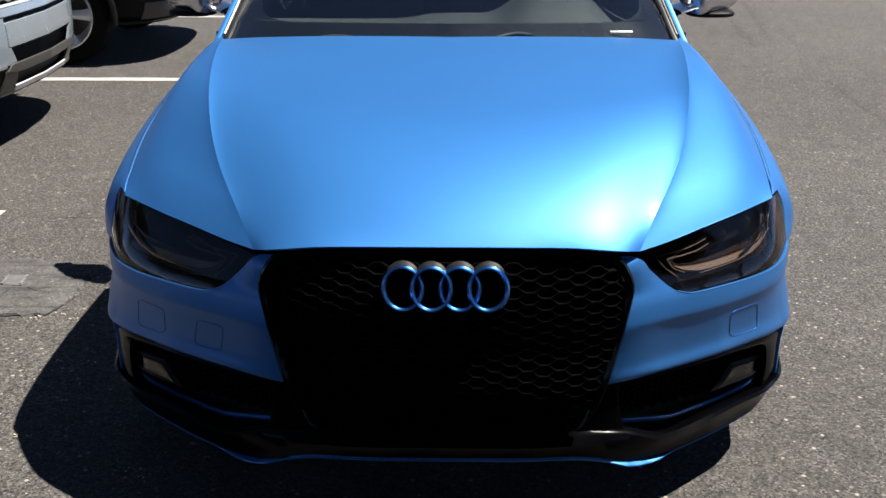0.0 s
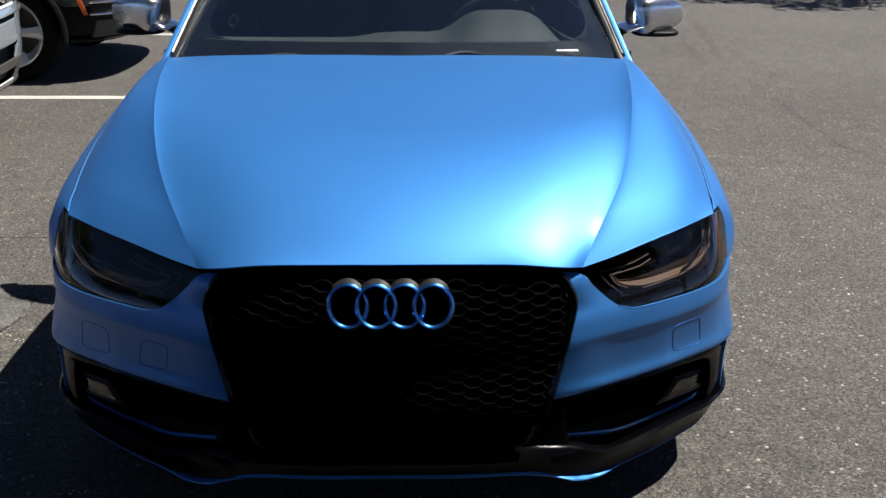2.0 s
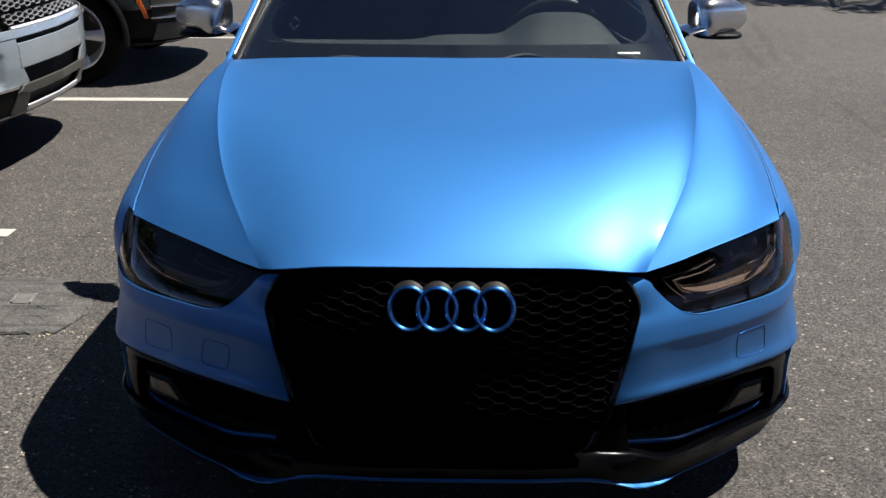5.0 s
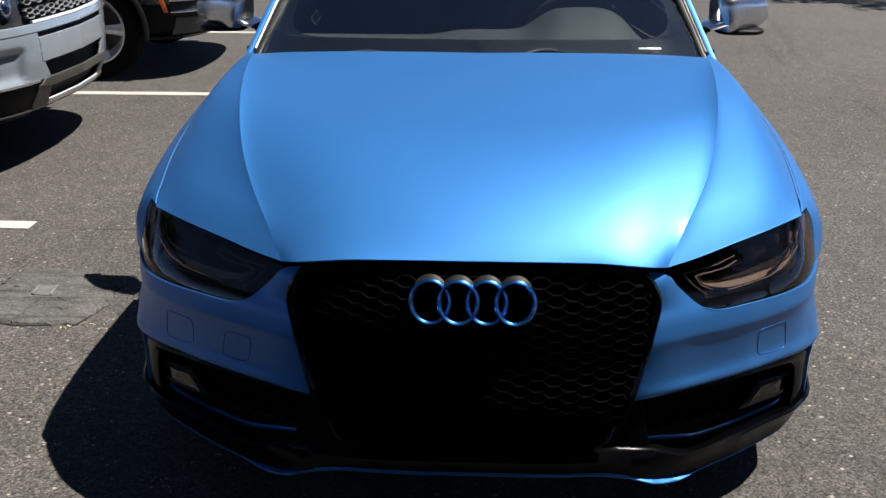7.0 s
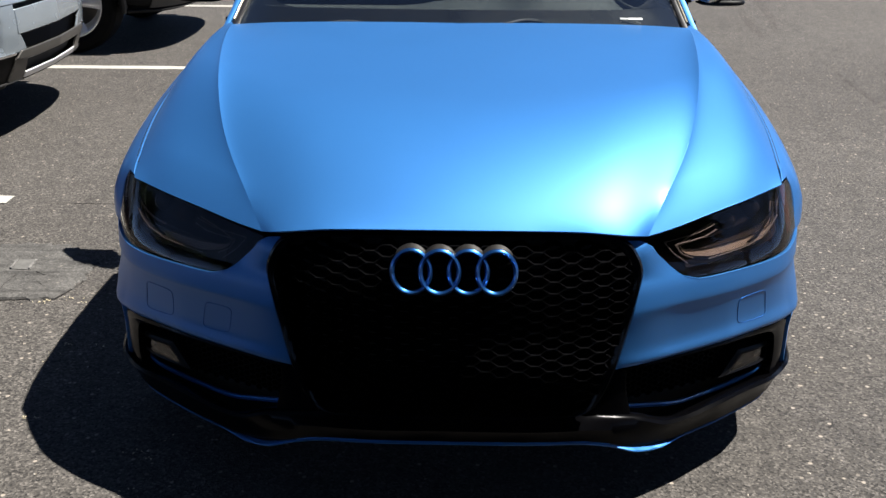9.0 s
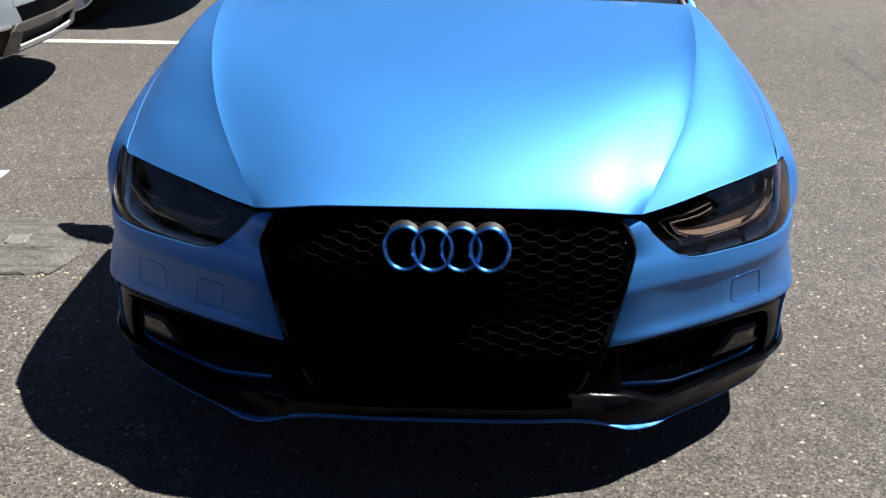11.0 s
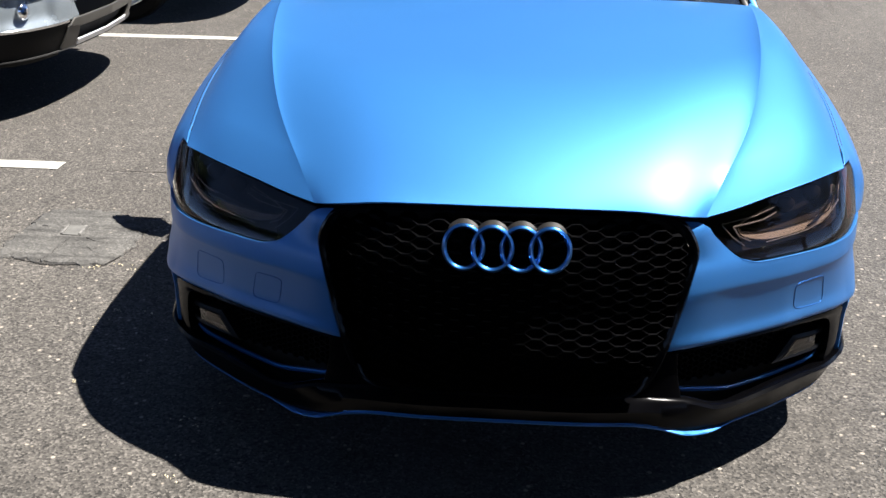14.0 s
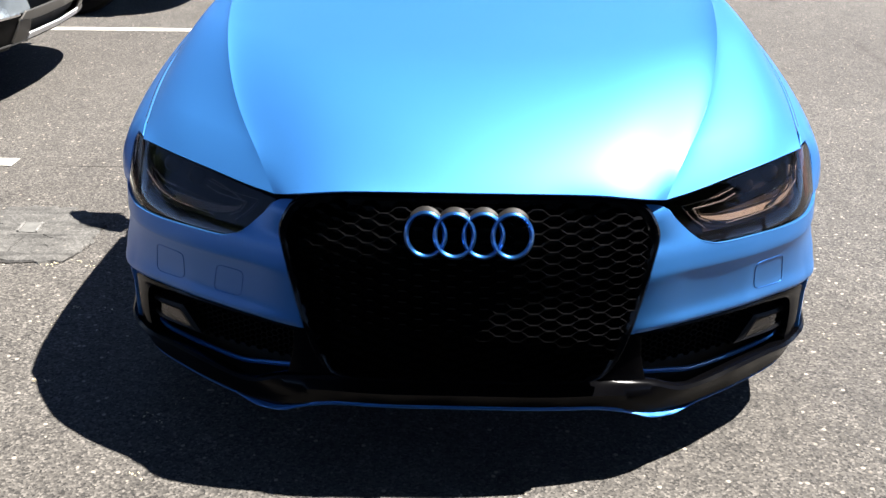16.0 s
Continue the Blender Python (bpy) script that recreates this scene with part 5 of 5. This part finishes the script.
def silver_suv():
    v = new("sport_utility_vehicle")
    tagged(v, "silver sport utility vehicle with a honeycomb grille, parked in a bay", "suv", "parked utility vehicles")
    suv_body(v, M_SILVER, M_ALLOY)
    # bumper: upper bar, slot, main face with flared intake cut, skid plate
    suv_panel(v, "bumper_bar", band(0, .98, .716, .762), -.004, M_SILVER, edge=.006)
    suv_panel(v, "bumper_slot", band(0, .50, .686, .720), .022, M_VOID)
    suv_panel(v, "bumper_bar", band(0, .44, .560, .690), .0, M_SILVER, edge=.005)
    flat = patch([(.443, .470), (.80, .470), (1.20, .47)], [(.443, .720), (.80, .720), (1.22, .745)], [(.443, .470), (.443, .720)], [(1.20, .47), (1.22, .745)], 60, 30)
    bay = 1 / (1 + np.exp(-(flat[..., 0] - .585) / .010)) / (1 + np.exp((flat[..., 0] - .90) / .03)) / (1 + np.exp((flat[..., 1] - .645) / .006)) / (1 + np.exp(-(flat[..., 1] - .490) / .012))
    g = np.array([[suv_skin(p[0], p[1], .036 * b) for p, b in zip(row, bs)] for row, bs in zip(flat, bay)])
    for side in (-1, 1):
        sheet("bumper_end", mirrored(g, side), .012, (0, 1, 0), M_SILVER, v, "", .004)
    suv_panel(v, "lower_intake", band(0, .66, .455, .565), .05, M_VOID)
    suv_panel(v, "intake_corner", ([(.36, .470), (.446, .470)], [(.42, .562), (.446, .562)], [(.36, .470), (.42, .562)], [(.446, .470), (.446, .562)]), .002, M_SILVER)
    suv_panel(v, "skid_plate", ([(0, .425), (.34, .425), (.47, .440)], [(0, .478), (.32, .478), (.43, .478)], [(0, .425), (0, .478)], [(.47, .440), (.43, .478)]), -.012, M_SKID, "warm silver skid plate", edge=.006)
    suv_panel(v, "skid_slot", band(0, .40, .355, .43), .04, M_VOID)
    suv_panel(v, "skid_post", ([(.33, .300), (.49, .320)], [(.36, .430), (.47, .440)], [(.33, .300), (.36, .430)], [(.49, .320), (.47, .440)]), -.006, M_SKID, edge=.005)
    suv_panel(v, "skid_bar", band(0, .35, .318, .352), -.014, M_ALLOY, "pale lower skid bar", edge=.008)
    suv_panel(v, "lower_trim", ([(.48, .290), (.80, .285), (1.18, .31)], [(.46, .462), (.80, .462), (1.20, .462)], [(.48, .290), (.46, .462)], [(1.18, .31), (1.20, .462)]), .006, M_PLASTIC, "black plastic lower trim", edge=.006)
    suv_panel(v, "bright_strip", band(.47, .98, .462, .474), -.006, M_CHROME, "bright trim strip")
    # fog lamp recess
    c = suv_skin(.76, .56, .034)
    for side in (-1, 1):
        ball("fog_light", (side * c[0], c[1] - .005, c[2]), (.09, .05, .09), M_CHROME, v, "round fog light", 2.2)
    for z0, z1 in ((.797, .827), (.866, .896)):
        honeycomb_holes(v, "grille_insert", 0, .46, z0, z1, .054, .0265, .010, M_GRILLEBAR)
    suv_panel(v, "grille_backing", band(0, .47, .760, .990), .045, M_VOID)
    suv_panel(v, "grille_bar", band(0, .46, .764, .778), -.006, M_ALLOY)
    for side in (-1, 1):
        lamp = new("headlight")
        lamp.parent = v
        g = patch([(.54, .790), (.80, .775), (1.04, .78)], [(.50, .965), (.80, .975), (1.06, .97)], [(.54, .790), (.50, .965)], [(1.04, .78), (1.06, .97)], 20, 8)
        sheet("lens", mirrored(on_skin(suv_skin, g, -.004), side), .005, (0, 1, 0), M_CLEARLENS, lamp, "clear headlight lens")
        sheet("housing", mirrored(on_skin(suv_skin, g, .05), side), .005, (0, 1, 0), M_ALLOY, lamp)
        for s in (.58, .76):
            c = suv_skin(s, .85, .035)
            ball("projector", (side * c[0], c[1], c[2]), (.10, .05, .10), M_CHROME, lamp, "", 2.0)
    v.matrix_world = pose(-2.24, 3.62, 0, 0, 0, 90)


def grey_suv():
    v = new("sport_utility_vehicle")
    tagged(v, "dark grey sport utility vehicle with silver wheels, parked in a bay", "suv", "parked utility vehicles")
    suv_body(v, M_GREYCAR, M_ALLOY)
    suv_panel(v, "bumper", band(0, 1.24, .56, .84), .0, M_GREYCAR, edge=.006)
    suv_panel(v, "bumper_end", ([(.70, .34), (1.20, .36)], [(.66, .555), (1.22, .555)], [(.70, .34), (.66, .555)], [(1.20, .36), (1.22, .555)]), .004, M_PLASTIC, "dark plastic bumper end", edge=.01)
    suv_panel(v, "fog_recess", band(.62, .98, .47, .66), -.004, M_VOID, thick=.004)
    for z in (.505, .59):
        p = np.array([suv_skin(s, z, -.012) for s in np.linspace(.60, .99, 12)])
        for side in (-1, 1):
            tube("bright_strip", mirrored(p, side), oval(.008, .009, 8), M_CHROME, v, "bright fog recess strip", False, (0, 0, 1))
    suv_panel(v, "skid_plate", band(0, .95, .33, .46), -.004, M_GREYTRIM, edge=.01)
    # dark filler, added to stop sun leaking between bumper and skid plate
    suv_panel(v, "lower_intake", band(0, .72, .44, .58), .012, M_VOID)
    suv_panel(v, "grille", band(0, .52, .62, .98), .02, M_CABIN)
    suv_panel(v, "wing_front", band(.80, 1.24, .845, .99), .0, M_GREYCAR)
    for side in (-1, 1):
        g = patch([(1.0, .50), (1.035, .50)], [(1.09, .74), (1.125, .74)], [(1.0, .50), (1.09, .74)], [(1.035, .50), (1.125, .74)], 4, 10)
        sheet("marker_light", mirrored(on_skin(suv_skin, g, -.008), side), .012, (0, 1, 0), M_AMBER, v, "orange side marker light", .003)
        lamp = patch([(.56, .845), (.98, .85)], [(.56, .98), (1.0, .98)], [(.56, .845), (.56, .98)], [(.98, .85), (1.0, .98)], 14, 6)
        sheet("headlight", mirrored(on_skin(suv_skin, lamp, -.004), side), .006, (0, 1, 0), M_SMOKE, v)
    v.matrix_world = pose(-2.00, 6.42, 0, 0, 0, 90)


M_GRILLEBAR = worn("grille_silver", (0.22, 0.225, 0.23), 0.35, metal=0.3, var=0.1)
M_GREYTRIM = worn("grey_trim_plastic", (0.06, 0.058, 0.054), 0.5, var=0.12)
M_CLEARLENS = tinted_glass("clear_lens", (0.85, 0.87, 0.88))
silver_suv()
grey_suv()


# ---- surroundings beyond the view: unseen trees, added for lamp reflections and for shade ----
M_BARK = worn("bark", (0.10, 0.075, 0.055), 0.9, var=0.3, scale=9.0, relief=0.01)
M_LEAF = worn("leaves", (0.055, 0.085, 0.028), 0.55, var=0.4, scale=3.0)


def tree(x, y, high, spread, seed, leaves=2600, leaf=1.0):
    rnd = random.Random(seed)
    t = new("tree")
    t.location = (x, y, 0)
    tagged(t, "unseen leafy green tree with a brown trunk, added for shade and reflections", "tree", "trees round the lot")
    fork = high * .42
    verts, faces = [], []

    def limb(a, b, r0, r1):
        a, b = Vector(a), Vector(b)
        side = (b - a).cross(Vector((.3, .9, .1))).normalized()
        up = (b - a).cross(side).normalized()
        k = len(verts)
        for p, r in ((a, r0), ((a + b) / 2 + side * r0 * .6, (r0 + r1) / 2), (b, r1)):
            for i in range(8):
                c = 2 * math.pi * i / 8
                verts.append(p + side * r * math.cos(c) + up * r * math.sin(c))
        for j in range(2):
            for i in range(8):
                faces.append((k + j * 8 + i, k + j * 8 + (i + 1) % 8, k + j * 8 + 8 + (i + 1) % 8, k + j * 8 + 8 + i))
    limb((0, 0, -.1), (.05, .04, fork), .16, .10)
    tips = []
    for i in range(9):
        a = 2 * math.pi * i / 9 + rnd.uniform(-.3, .3)
        r = spread * rnd.uniform(.35, .8)
        tip = (r * math.cos(a), r * math.sin(a), high * rnd.uniform(.62, .95))
        limb((.05, .04, fork * rnd.uniform(.85, 1)), tip, .06, .015)
        tips.append(tip)
    attach("trunk", mesh_of("trunk", verts, faces, 60), M_BARK, t)
    verts, faces = [], []
    for _ in range(leaves):
        c = Vector(rnd.choice(tips))
        p = c + Vector([min(max(rnd.gauss(0, q), -1.5 * q), 1.5 * q) for q in (.28, .28, .2)]) * spread * .8
        d = Vector((rnd.uniform(-1, 1), rnd.uniform(-1, 1), rnd.uniform(-.5, .5))).normalized() * rnd.uniform(.05, .11) * leaf
        e = d.cross(Vector((rnd.uniform(-1, 1), rnd.uniform(-1, 1), 1))).normalized() * d.length * .45
        k = len(verts)
        verts.extend((p - d, p + e, p + d, p - e + Vector((0, 0, .01))))
        faces.append((k, k + 1, k + 2, k + 3))
    crown = attach("crown", mesh_of("crown", verts, faces, 60), M_LEAF, t, "dark green leafy crown with gaps")
    tagged(crown, kind="stuff")


tree(6.6, 11.6, 4.6, 1.5, 3)
for k, (x, y, h) in enumerate(((11.0, -1.2, 5.0), (12.5, 1.6, 5.6), (11.5, -4.4, 4.8), (13.5, 4.6, 5.2))):
    tree(x, y, h, 1.7, 20 + k)
# unseen back row, added to block low sky light on the car's front
for k, (x, y, h) in enumerate(((-9, -13, 6.0), (-5, -15, 6.6), (-1.5, -13.5, 5.8), (2.5, -15, 6.4), (6.2, -13, 6.0), (9.5, -10.5, 6.2))):
    tree(x, y, h * 1.7, 3.4, 40 + k, 5200, 2.4)
# unseen rows, added to shade the asphalt that would brighten the bumper
for k, (x, y, h) in enumerate(((2.4, -2.53, 6.0), (4.9, -2.53, 6.2), (0.3, -2.68, 6.0), (1.4, -7.2, 6.6), (4.2, -7.4, 6.4), (-2.6, -5.6, 6.2), (-.4, -4.9, 6.4), (3.3, -5.0, 6.4), (6.6, -5.3, 6.2), (-1.6, -9.6, 6.6), (2.8, -10.2, 6.8), (6.4, -8.8, 6.4))):
    tree(x, y, h, 2.4, 60 + k, 12000, 2.0)
# unseen left row, added to darken reflections in the left lamp and fender
for k, (x, y, h) in enumerate(((-13, -6.5, 5.4), (-14, -2, 6.0), (-13.5, 3, 5.6))):
    tree(x, y, h, 2.4, 80 + k, 3600, 1.9)
